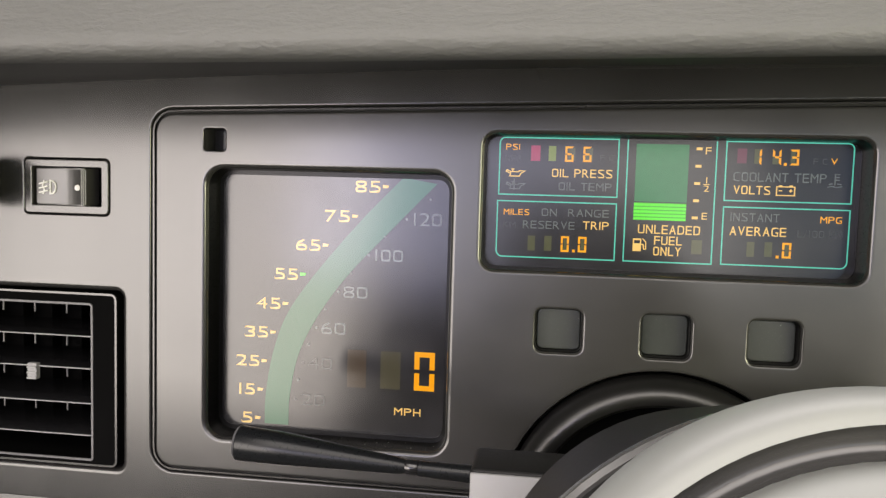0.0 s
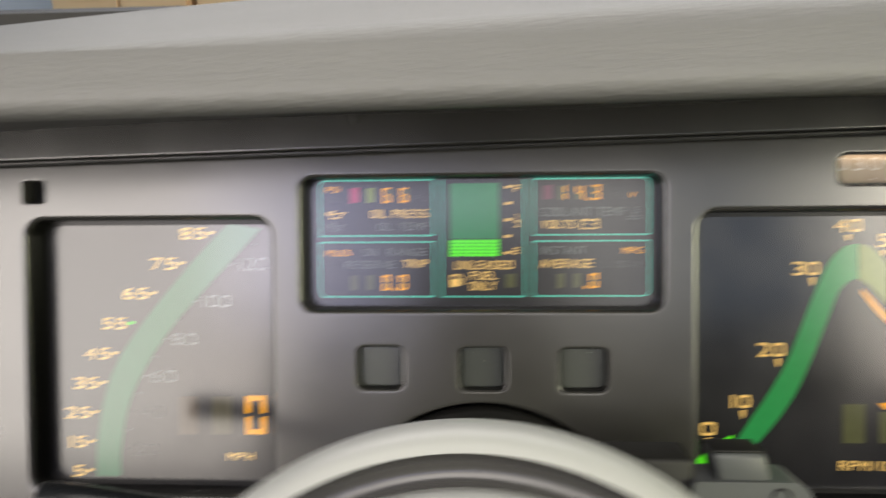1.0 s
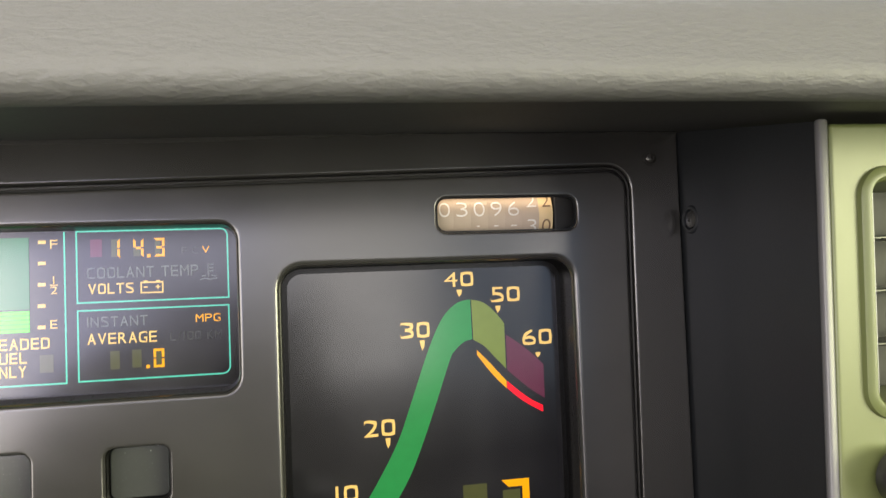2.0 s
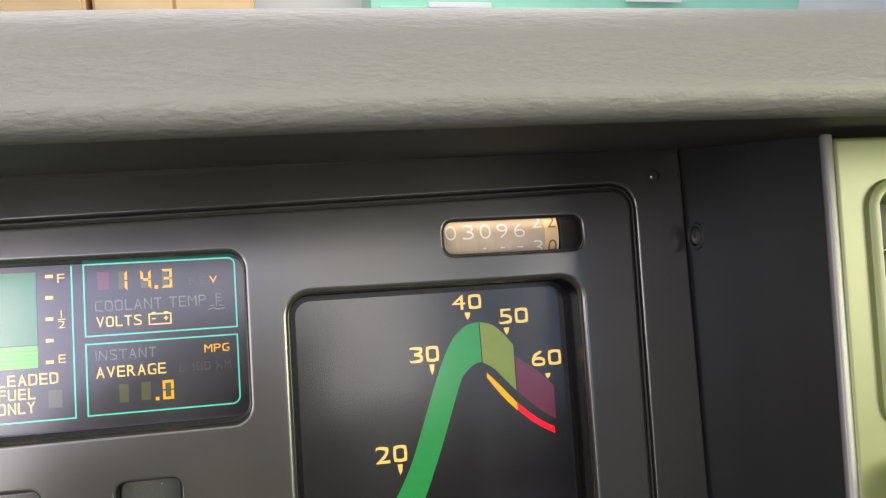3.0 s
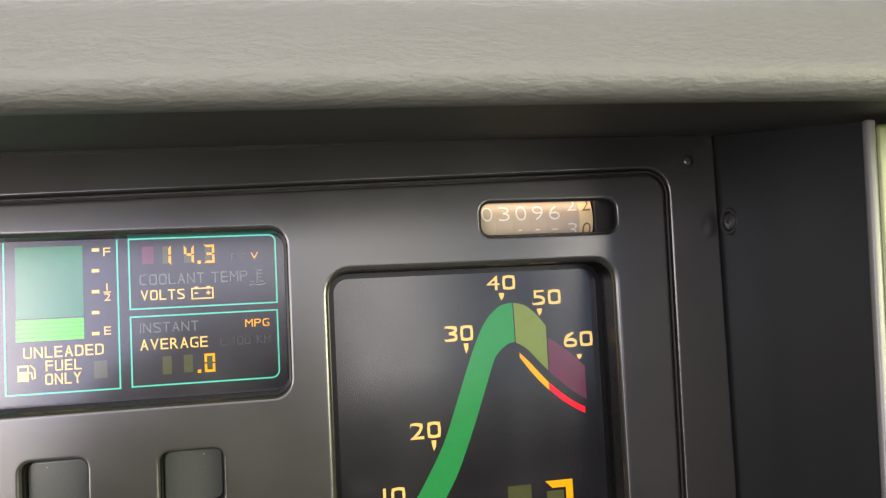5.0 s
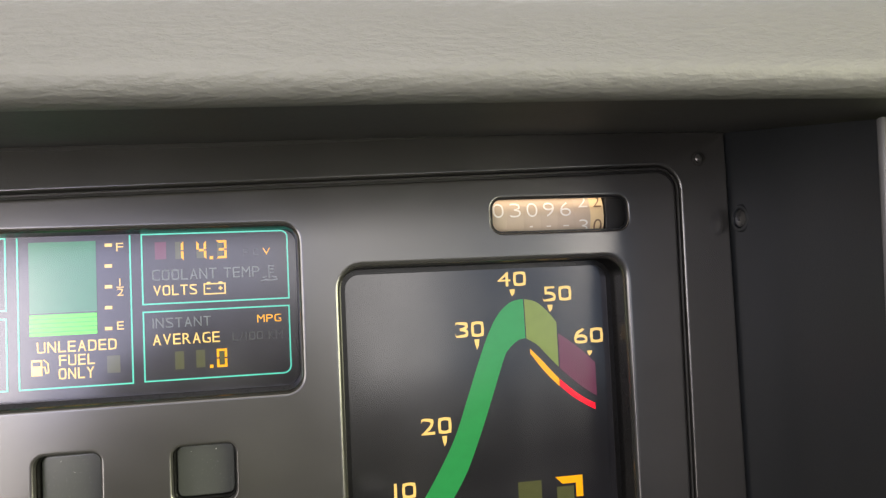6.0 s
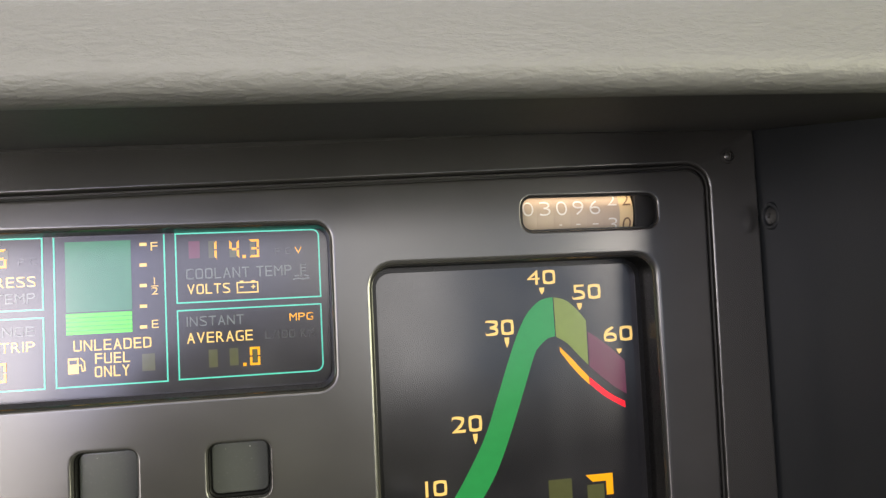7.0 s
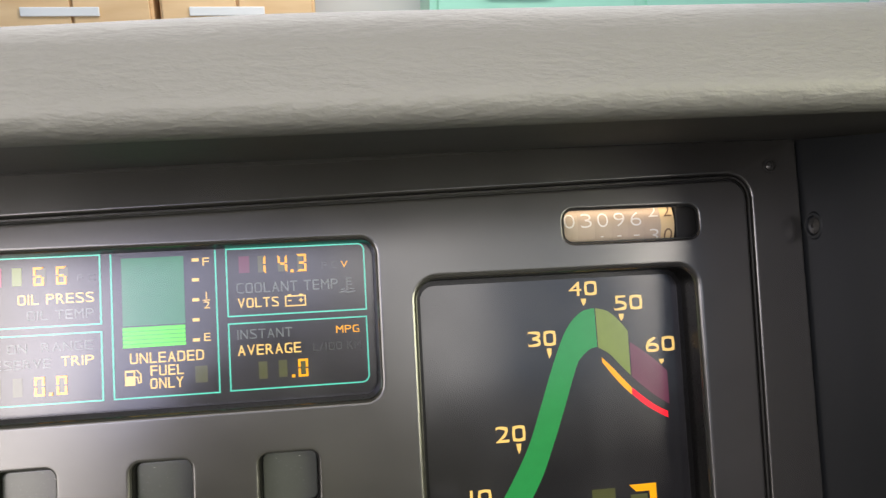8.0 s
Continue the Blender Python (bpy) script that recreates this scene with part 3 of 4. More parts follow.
arc_l = curve_pts([(-0.1690, 0.6985), (-0.1687, 0.7117), (-0.1656, 0.7304), (-0.1592, 0.7482), (-0.1464, 0.7668), (-0.1262, 0.7907), (-0.1090, 0.8085)], 8)
arc_r = curve_pts([(-0.1582, 0.6985), (-0.1577, 0.7117), (-0.1539, 0.7304), (-0.1452, 0.7482), (-0.1318, 0.7668), (-0.1095, 0.7907), (-0.0946, 0.8062)], 8)
part("scale_band", strip(arc_l, arc_r, YS), GREEN_SOFT, speedo, "dim green curved scale band")
part("unlit_digit", slab(rect(-0.1319, 0.7172, -0.1236, 0.7337), YS - 0.00015, YS), BROWN_DIM, speedo, "dim unlit digit field")
part("unlit_digit", slab(rect(-0.1172, 0.7174, -0.1085, 0.7338), YS - 0.00015, YS), SMOKE_DIM, speedo, "dim unlit digit field")
seven("0", (-0.1024, 0.7175, -0.0936, 0.7343), YS, AMBER, speedo, "lit amber zero", 0.0022, 0.0004)
legend("unit_legend", "MPH", (-0.1108, 0.7062, -0.0992, 0.7094), YS, CREAM, speedo, 0.165)

# ---------------------------------------------------------------- tachometer
YT = 0.0130
tacho = thing("tachometer", (0.137, 0.014, 0.695), "digital tachometer with green rising band and red limit line", "tachometer")
part("screen", slab(rect(0.084, 0.692, 0.1908, 0.815), YT, YT + 0.002), SCREEN, tacho)
for text, box, tx, tz in (("0", (0.0906, 0.7186, 0.0966, 0.7243), 0.0937, 0.7177), ("10", (0.1023, 0.7303, 0.1108, 0.7358), 0.1077, 0.7294), ("20", (0.1136, 0.7518, 0.1246, 0.7576), 0.1219, 0.7510),
                          ("30", (0.1276, 0.7855, 0.1382, 0.7911), 0.1354, 0.7846), ("40", (0.1442, 0.8032, 0.1550, 0.8085), 0.1496, 0.8021),
                          ("50", (0.1612, 0.7970, 0.1723, 0.8025), 0.1638, 0.7957), ("60", (0.1726, 0.7808, 0.1839, 0.7864), 0.1783, 0.7780)):
    legend("numeral", text, box, YT, CREAM, tacho, 0.178)
    h = {"40": 0.0026, "50": 0.0026, "60": 0.0019, "0": 0.0019}.get(text, 0.0037)
    w = 0.0010 if h < 0.003 else 0.0009
    part("tick", slab([(tx - w * 0.1, tz - h), (tx + w * 0.75, tz - h * 0.6), (tx + w, tz), (tx - w, tz), (tx - w * 0.75, tz - h * 0.5)], YT - 0.00015, YT), CREAM, tacho, smooth=False)
t_l = curve_pts([(0.1042, 0.7150), (0.1110, 0.7256), (0.1181, 0.7365), (0.1254, 0.7495), (0.1308, 0.7633), (0.1360, 0.7773), (0.1402, 0.7872), (0.1438, 0.7932), (0.1480, 0.7970), (0.1512, 0.7981), (0.1535, 0.7983)], 5)
t_r = curve_pts([(0.1132, 0.7150), (0.1215, 0.7250), (0.1290, 0.7365), (0.1348, 0.7495), (0.1401, 0.7633), (0.1453, 0.7773), (0.1472, 0.7803), (0.1491, 0.7821), (0.1510, 0.7834), (0.1525, 0.7838), (0.1537, 0.7840)], 5)
part("scale_band", strip(t_l, t_r, YT), GREEN, tacho, "lit green rising band")
part("warning_band", strip(curve_pts([(0.1539, 0.7983), (0.1585, 0.7970), (0.1628, 0.7932), (0.1659, 0.7892)], 4), curve_pts([(0.1541, 0.7838), (0.1582, 0.7812), (0.1620, 0.7770), (0.1659, 0.7728)], 4), YT), OLIVE, tacho, "olive part of the band")
part("limit_band", strip(curve_pts([(0.1664, 0.7850), (0.1710, 0.7818), (0.1760, 0.7777), (0.1802, 0.7735)], 4), curve_pts([(0.1664, 0.7722), (0.1708, 0.7682), (0.1755, 0.7643), (0.1802, 0.7612)], 4), YT), MAGENTA, tacho, "plum part of the band")
part("warning_line", strip(curve_pts([(0.1553, 0.7800), (0.1590, 0.7762), (0.1625, 0.7722), (0.1659, 0.7684)], 4), curve_pts([(0.1553, 0.7783), (0.1587, 0.7736), (0.1622, 0.7694), (0.1659, 0.7656)], 4), YT), AMBER, tacho, "lit amber line")
part("limit_line", strip(curve_pts([(0.1662, 0.7682), (0.1705, 0.7644), (0.1750, 0.7610), (0.1794, 0.7586)], 4), curve_pts([(0.1662, 0.7656), (0.1705, 0.7618), (0.1750, 0.7587), (0.1794, 0.7562)], 4), YT), RED, tacho, "lit red line")
part("needle_start", slab([(0.0868, 0.7020), (0.0928, 0.7020), (0.0955, 0.7085), (0.1036, 0.7150), (0.1036, 0.7190), (0.1010, 0.7178), (0.0945, 0.7136), (0.0888, 0.7082)], YT - 0.00015, YT), GREEN_LIT, tacho, "lit bright green first segment")
part("unlit_digit", slab(rect(0.1482, 0.7160, 0.1570, 0.7322), YT - 0.00015, YT), OLIVE_DIM, tacho, "dim unlit digit field")
part("unlit_digit", slab(rect(0.1628, 0.7162, 0.1693, 0.7292), YT - 0.00015, YT), OLIVE_DIM, tacho, "dim unlit digit field")
seven("7", (0.1624, 0.7158, 0.1728, 0.7328), YT - 0.00002, AMBER, tacho, "lit amber seven", 0.0026, 0.0004)
legend("unit_legend", "RPM/100", (0.1469, 0.7046, 0.1726, 0.7086), YT, CREAM, tacho, 0.165)

# ---------------------------------------------------------------- information display
YL = 0.0118
info = thing("information_display", (0, 0.0135, 0.772), "wide information display with teal frames and green fuel bar", "display")
part("screen", slab(rect(-0.0770, 0.7700, 0.0752, 0.8295), YL, YL + 0.0015), SCREEN, info)
for name, text, box, mat in (
        ("caption", "PSI", (-0.0662, 0.8212, -0.0605, 0.8236), ORANGE), ("caption", "OIL PRESS", (-0.0471, 0.8104, -0.0228, 0.8138), CREAM),
        ("caption", "MILES", (-0.0663, 0.7944, -0.0558, 0.7968), ORANGE), ("caption", "TRIP", (-0.0337, 0.7893, -0.0233, 0.7926), CREAM),
        ("caption", "F", (0.0134, 0.8209, 0.0156, 0.8237), CREAM), ("caption", "E", (0.0131, 0.7949, 0.0152, 0.7976), CREAM),
        ("caption", "UNLEADED", (-0.0116, 0.7885, 0.0128, 0.7921), CREAM), ("caption", "FUEL", (-0.0050, 0.7841, 0.0059, 0.7876), CREAM),
        ("caption", "ONLY", (-0.0052, 0.7797, 0.0057, 0.7833), CREAM), ("caption", "V", (0.0609, 0.8180, 0.0633, 0.8203), ORANGE),
        ("caption", "VOLTS", (0.0248, 0.8055, 0.0388, 0.8089), CREAM), ("caption", "MPG", (0.0583, 0.7949, 0.0663, 0.7975), ORANGE),
        ("caption", "AVERAGE", (0.0242, 0.7890, 0.0458, 0.7926), CREAM),
        ("caption", "1", (0.0138, 0.8094, 0.0148, 0.8118), CREAM), ("caption", "2", (0.0133, 0.8061, 0.0153, 0.8085), CREAM),
        ("unlit_caption", "KPA", (-0.0662, 0.8166, -0.0597, 0.8190), GHOST_DIM), ("unlit_caption", "F C", (-0.0279, 0.8175, -0.0222, 0.8198), GHOST_DIM),
        ("unlit_caption", "OIL TEMP", (-0.0442, 0.8051, -0.0229, 0.8083), GHOST), ("unlit_caption", "ON", (-0.0507, 0.7943, -0.0445, 0.7974), GHOST),
        ("unlit_caption", "RANGE", (-0.0399, 0.7944, -0.0234, 0.7975), GHOST), ("unlit_caption", "KM", (-0.0664, 0.7891, -0.0611, 0.7914), GHOST_DIM),
        ("unlit_caption", "RESERVE", (-0.0582, 0.7890, -0.0371, 0.7922), GHOST), ("unlit_caption", "F C", (0.0543, 0.8179, 0.0596, 0.8202), GHOST_DIM),
        ("unlit_caption", "COOLANT TEMP", (0.0245, 0.8106, 0.0596, 0.8142), GHOST), ("unlit_caption", "INSTANT", (0.0242, 0.7947, 0.0430, 0.7980), GHOST),
        ("unlit_caption", "L/100 KM", (0.0500, 0.7891, 0.0667, 0.7919), GHOST_DIM)):
    legend(name, text, box, YL, mat, info, 0.12 if mat in (GHOST, GHOST_DIM) else 0.135)
part("fraction_bar", slab(rect(0.0132, 0.8088, 0.0155, 0.8091), YL - 0.00015, YL), CREAM, info)
for ch, box in (("6", (-0.0420, 0.8167, -0.0386, 0.8230)), ("6", (-0.0347, 0.8168, -0.0314, 0.8230)), ("0", (-0.0424, 0.7797, -0.0391, 0.7862)), ("0", (-0.0354, 0.7798, -0.0320, 0.7862)),
                ("1", (0.0321, 0.8172, 0.0348, 0.8235)), ("4", (0.0390, 0.8173, 0.0422, 0.8234)), ("3", (0.0455, 0.8173, 0.0489, 0.8235)), ("0", (0.0446, 0.7805, 0.0480, 0.7867))):
    seven(ch, box, YL - 0.00002, AMBER, info, "lit amber figure", 0.0008, 0.00012)
for x, z in ((-0.0377, 0.7797), (0.0433, 0.8171), (0.0423, 0.7804)):
    part("point", slab(rect(x, z, x + 0.0011, z + 0.0011), YL - 0.00035, YL), AMBER, info, smooth=False)
for box, mat in (((-0.0559, 0.8168, -0.0521, 0.8231), PLUM_BAR), ((-0.0487, 0.8169, -0.0457, 0.8230), OLIVE), ((-0.0408, 0.8172, -0.0380, 0.8226), OLIVE_DIM), ((-0.0336, 0.8172, -0.0309, 0.8226), OLIVE_DIM),
                 ((-0.0560, 0.7798, -0.0530, 0.7860), OLIVE_DIM), ((-0.0492, 0.7799, -0.0462, 0.7861), OLIVE_DIM), ((-0.0413, 0.7806, -0.0398, 0.7852), OLIVE_DIM), ((-0.0343, 0.7807, -0.0329, 0.7853), OLIVE_DIM),
                 ((0.0097, 0.7808, 0.0138, 0.7865), OLIVE_DIM), ((0.0256, 0.8177, 0.0292, 0.8235), MAGENTA), ((0.0321, 0.8176, 0.0346, 0.8234), OLIVE_DIM), ((0.0390, 0.8176, 0.0414, 0.8205), OLIVE_DIM),
                 ((0.0458, 0.8176, 0.0476, 0.8232), OLIVE_DIM), ((0.0311, 0.7806, 0.0340, 0.7866), OLIVE_DIM), ((0.0379, 0.7808, 0.0408, 0.7867), OLIVE_DIM), ((0.0456, 0.7815, 0.0471, 0.7858), OLIVE_DIM)):
    part("unlit_digit", slab(rect(*box), YL - 0.00010, YL), mat, info, smooth=False)
for i in range(5):
    x, z = 0.0093 + 0.00013 * i, 0.7949 + 0.0069 * i
    part("fuel_tick", slab(rect(x, z, x + 0.0023, z + 0.0011), YL - 0.00015, YL), CREAM, info, smooth=False)
part("fuel_bar_field", slab(rect(-0.0136, 0.8014, 0.0070, 0.8246), YL - 0.00015, YL), GREEN_DARK, info, "dark green empty part of the fuel bar", smooth=False)
for i in range(5):
    z = 0.7940 + 0.00142 * i
    part("fuel_bar_segment", slab(rect(-0.0137, z, 0.0069, z + 0.00104), YL - 0.00015, YL), GREEN_LIT, info, "lit green fuel segment", smooth=False)
part("fuel_bar_divider", slab(rect(-0.0137, 0.7940, 0.0069, 0.8010), YL - 0.00006, YL), GREEN_LINE, info, smooth=False)
# teal frames round the fields
W_LINE = 0.00047
for pts, closed in (
        (rounded([(-0.0687, 0.8028), (-0.0206, 0.8028), (-0.0206, 0.8262), (-0.0687, 0.8262)], [0, 0, 0, 0.0022]), True),
        (rounded([(-0.0690, 0.7770), (-0.0206, 0.7770), (-0.0206, 0.8001), (-0.0690, 0.8001)], [0.0025, 0, 0, 0]), True),
        ([(-0.0170, 0.8262), (-0.0170, 0.7770), (0.0177, 0.7770), (0.0177, 0.8262)], False),
        (rounded([(0.0214, 0.8028), (0.0692, 0.8028), (0.0692, 0.8262), (0.0214, 0.8262)], [0, 0, 0.0022, 0]), True),
        (rounded([(0.0214, 0.7772), (0.0691, 0.7772), (0.0691, 0.8002), (0.0214, 0.8002)], [0, 0.0025, 0, 0]), True)):
    part("field_frame", stroke(pts, W_LINE, YL, closed), TEAL, info, "lit teal frame line", smooth=False)


def icon(name, lines, x, z, s, y, mat, parent, w=0.00042):
    """A line symbol: strokes on a unit grid, s metres wide."""
    bm = bmesh.new()
    for pts in lines:
        closed = pts[0] == pts[-1]
        stroke([(x + a * s, z + b * s) for a, b in (pts[:-1] if closed else pts)], w, y, closed, bm)
    return part(name, bm, mat, parent, smooth=False)


CAN = [[(0.2, 0.05), (0.7, 0.05), (0.78, 0.2), (1.0, 0.33), (0.72, 0.33), (0.62, 0.28), (0.25, 0.28), (0.2, 0.05)], [(0.2, 0.2), (0.0, 0.3), (0.05, 0.38), (0.25, 0.28)], [(0.35, 0.3), (0.35, 0.42)], [(0.27, 0.42), (0.43, 0.42)]]
icon("oil_can_symbol", CAN, -0.0659, 0.8100, 0.0078, YL, CREAM, info)
icon("oil_temperature_symbol", CAN + [[(0.42, 0.0), (0.42, 0.6)]], -0.0657, 0.8048, 0.0078, YL, GHOST, info)
icon("battery_symbol", [[(0, 0), (1, 0), (1, 0.5), (0, 0.5), (0, 0)], [(0.12, 0.56), (0.3, 0.56)], [(0.7, 0.56), (0.88, 0.56)], [(0.12, 0.27), (0.3, 0.27)], [(0.68, 0.27), (0.88, 0.27)], [(0.78, 0.17), (0.78, 0.37)]], 0.0412, 0.8054, 0.0068, YL, CREAM, info)
icon("coolant_symbol", [[(0.5, 0.2), (0.5, 1.0)], [(0.5, 0.95), (0.8, 0.95)], [(0.5, 0.75), (0.8, 0.75)], [(0.5, 0.55), (0.8, 0.55)], [(0.1, 0.25), (0.35, 0.3)], [(0.65, 0.3), (0.95, 0.25)], [(0.0, 0.05), (0.3, 0.12), (0.6, 0.05), (1.0, 0.12)]], 0.0600, 0.8088, 0.0056, YL, GHOST, info)
pump = bmesh.new()
slab(rect(-0.0134, 0.7812, -0.0101, 0.7864), YL - 0.00015, YL, pump)
stroke([(-0.0101, 0.7840), (-0.0093, 0.7840), (-0.0090, 0.7820), (-0.0082, 0.7822), (-0.0083, 0.7850), (-0.0096, 0.7864)], 0.0004, YL, False, pump)
pump_part = part("fuel_pump_symbol", pump, CREAM, info, smooth=False)
part("pump_window", slab(rect(-0.0129, 0.7844, -0.0106, 0.7857), YL - 0.0004, YL), SCREEN, pump_part, smooth=False)

# ---------------------------------------------------------------- odometer
window_light("odometer_lamp", TILT @ Vector((0.1630, 0.0042, 0.8350)), TILT @ Vector((0.1630, 0.0056, 0.8282)), 0.044, 0.0022, 0.0013, (1.0, 0.80, 0.58))
odo = thing("odometer", (0.1640, 0.010, 0.8220), "mechanical odometer with beige number drums behind a slot", "odometer")
part("slot_rim", stroke(grown(ODO, -0.0001), 0.0009, 0.0014, True, t=0.0006), LINER, odo, "black rim of the slot")
part("case", slab(rect(0.1360, 0.8180, 0.1945, 0.8385), 0.0105, 0.012), SHAFT, odo)
part("case_end", block(0.1842, 0.0052, 0.8200, 0.1935, 0.0095, 0.8362, 0.0006), SHROUD, odo, "dark end plate of the drums")


def drum(x0, x1, mat, zc=0.8282, r=0.0105, name="number_drum"):
    return part(name, lathe([(0, r * 0.998), (0.0001, r), (x1 - x0 - 0.0001, r), (x1 - x0, r * 0.998)], (x0, 0.0050 + r, zc), (1, 0, 0.0001), 40), mat, odo)


def on_drum(bm, zc=0.8282, r=0.0105):
    """Wraps flat letters on to the drum."""
    for v in bm.verts:
        lift = 0.0050 - v.co.y
        a = (v.co.z - zc) / r
        v.co.y, v.co.z = 0.0050 + r - (r + lift + 0.00005) * math.cos(a), zc + (r + lift + 0.00005) * math.sin(a)
    return bm


pitch = 0.00632
for i, ch in enumerate("03096"):
    x0 = 0.1405 + pitch * i
    d = drum(x0, x0 + pitch, DRUM)
    part("figure", on_drum(letters(ch, (x0 + 0.0011, 0.8278, x0 + pitch - 0.0012, 0.8330), 0.0050, 0.10, squared=False)), WHITE, d, smooth=False)
    if i >= 2:
        part("figure_top", on_drum(slab(rect(x0 + 0.0022, 0.8241, x0 + 0.0026 + 0.0006 * (i - 1), 0.8245), 0.00485, 0.0050)), WHITE, d, smooth=False)
d = drum(0.1405 + 5 * pitch, 0.1405 + 6 * pitch, DRUM)
part("figure", on_drum(letters("2", (0.1738, 0.8308, 0.1775, 0.8356), 0.0050, 0.10, squared=False)), WHITE, d, smooth=False)
part("figure", on_drum(letters("3", (0.1739, 0.8216, 0.1774, 0.8264), 0.0050, 0.10, squared=False)), WHITE, d, smooth=False)
d = drum(0.1405 + 6 * pitch, 0.1405 + 6 * pitch + 0.0052, DRUM_LAST)
part("figure", on_drum(letters("2", (0.1796, 0.8308, 0.1828, 0.8356), 0.0050, 0.11, squared=False)), DIGIT_BROWN, d, smooth=False)
part("figure", on_drum(letters("0", (0.1796, 0.8214, 0.1828, 0.8264), 0.0050, 0.11, squared=False)), DIGIT_BROWN, d, smooth=False)

# ---------------------------------------------------------------- fog light switch
fog = thing("fog_light_switch", (-0.2552, 0.008, 0.7888), "black rocker switch with a white fog lamp symbol", "switch")
part("frame", plate(box_pts(-0.2748, 0.7890, -0.2356, 0.8124, 0.0018), [box_pts(-0.2713, 0.7925, -0.2388, 0.8091, 0.0006)], y=-0.0004, r=0.0004, hole_r=0.0003, depth=0.011, thick=0.008), FASCIA, fog)
part("well", slab(rect(-0.2722, 0.7915, -0.2372, 0.8104), 0.0105, 0.012), SHAFT, fog)
bm = bmesh.new()
rocker_profile = [(-0.2702, 0.0092), (-0.2702, 0.0012), (-0.2692, 0.0003), (-0.2565, 0.0006), (-0.2540, 0.0010), (-0.2468, -0.0020), (-0.2456, -0.0012), (-0.2452, 0.0092)]
for i, (za, zb) in enumerate(((0.7926, 0.8086),)):
    a = [bm.verts.new((x, y, za)) for x, y in rocker_profile]
    b = [bm.verts.new((x, y, zb)) for x, y in rocker_profile]
    bridge(bm, a, b)
    bm.faces.new(a)
    bm.faces.new(b)
bmesh.ops.bevel(bm, geom=bm.edges[:], offset=0.0005, segments=2, affect="EDGES")
rocker = part("rocker", bm, ROCKER, fog)
sym = bmesh.new()
stroke([(-0.2628, 0.7974), (-0.2628, 0.8031), (-0.2614, 0.8029), (-0.2605, 0.8018), (-0.2602, 0.8003), (-0.2605, 0.7987), (-0.2614, 0.7976)], 0.0006, 0.0003, True, sym, t=0.0004)
for z in (0.7984, 0.8003, 0.8022):
    stroke([(-0.2680, z - 0.0006), (-0.2638, z + 0.0004)], 0.0006, 0.0003, False, sym, t=0.0006)
stroke([(-0.2662, 0.7972), (-0.2655, 0.7990), (-0.2664, 0.8008), (-0.2656, 0.8032)], 0.0006, 0.0003, False, sym, t=0.0005)
part("symbol", sym, WHITE, rocker, "white fog lamp symbol", smooth=False)
part("indicator", slab([(-0.2490 + 0.0012 * math.cos(a), 0.8003 + 0.0013 * math.sin(a)) for a in [math.pi / 6 * i for i in range(12)]], -0.0018, 0.0002), WHITE, rocker, "white round dot")

knob = thing("headlight_knob", (-0.2935, 0.0, 0.8020), "black round headlight knob on the dashboard", "knob")
part("shaft", lathe([(0.0, 0.004), (0.016, 0.004)], (-0.2935, 0.0, 0.8020), (0, -1, 0), 20), BLACK, knob)
part("cap", lathe([(0.010, 0.0), (0.010, 0.0095), (0.014, 0.0112), (0.022, 0.0112), (0.026, 0.0095), (0.027, 0.0)], (-0.2935, 0.0, 0.8020), (0, -1, 0), 32), BLACK, knob)

# ---------------------------------------------------------------- air vent
vent = thing("air_vent", (-0.3200, 0.03, 0.6775), "black air vent with horizontal slats in the dashboard", "air vent")
part("frame", plate(box_pts(-0.4092, 0.6782, -0.2312, 0.7548, 0.0026), [box_pts(-0.3990, 0.6812, -0.2432, 0.7496, 0.0012)], y=-0.0012, r=0.0012, hole_r=0.0008, depth=0.0035, thick=0.02, flat=0.0002), VOID, vent)
# strip in a lighter plastic for the lit outer edge of the frame
part("frame_lip_highlight", stroke(box_pts(-0.4089, 0.6785, -0.2317, 0.7545, 0.0026), 0.0009, -0.0011, True, t=0.0004), HOUSING, vent, "outer edge of the vent frame, its highlight put in as a strip")
lb = bmesh.new()
la, lc = ring(lb, box_pts(-0.3992, 0.6810, -0.2430, 0.7498, 0.0012), 0.0015), ring(lb, box_pts(-0.3992, 0.6810, -0.2430, 0.7498, 0.0012), 0.046)
bridge(lb, la, lc)
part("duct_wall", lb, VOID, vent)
# grey outline drawn as the highlight on the frame's inner edge
part("frame_inner_highlight", stroke(box_pts(-0.3994, 0.6808, -0.2428, 0.7500, 0.0013), 0.0009, -0.0010, True, t=0.0006), EDGE, vent)
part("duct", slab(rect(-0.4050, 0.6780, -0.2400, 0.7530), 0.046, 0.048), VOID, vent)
for z in (0.7352, 0.7208, 0.7052, 0.6908):
    bm = bmesh.new()
    prof = [(0.0022, z - 0.0004), (0.0016, z), (0.0022, z + 0.0004), (0.012, z + 0.0012), (0.036, z + 0.0008), (0.036, z - 0.0002), (0.012, z - 0.0002)]
    a = [bm.verts.new((-0.3988, y, q)) for y, q in prof]
    b = [bm.verts.new((-0.2435, y, q)) for y, q in prof]
    bridge(bm, a, b)
    bm.faces.new(a)
    bm.faces.new(b)
    sl = part("slat", bm, BLACK, vent)
    # worn edge, coloured bright to include the light it catches
    part("slat_edge_highlight", slab(rect(-0.3986, z - 0.00022, -0.2436, z + 0.00022), 0.0009, 0.0016), TRIM, sl, "worn front edge with its highlight put into the bright colour")
for i in range(10):
    x = -0.2572 - 0.0156 * i
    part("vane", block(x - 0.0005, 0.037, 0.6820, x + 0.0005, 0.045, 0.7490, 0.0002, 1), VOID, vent)
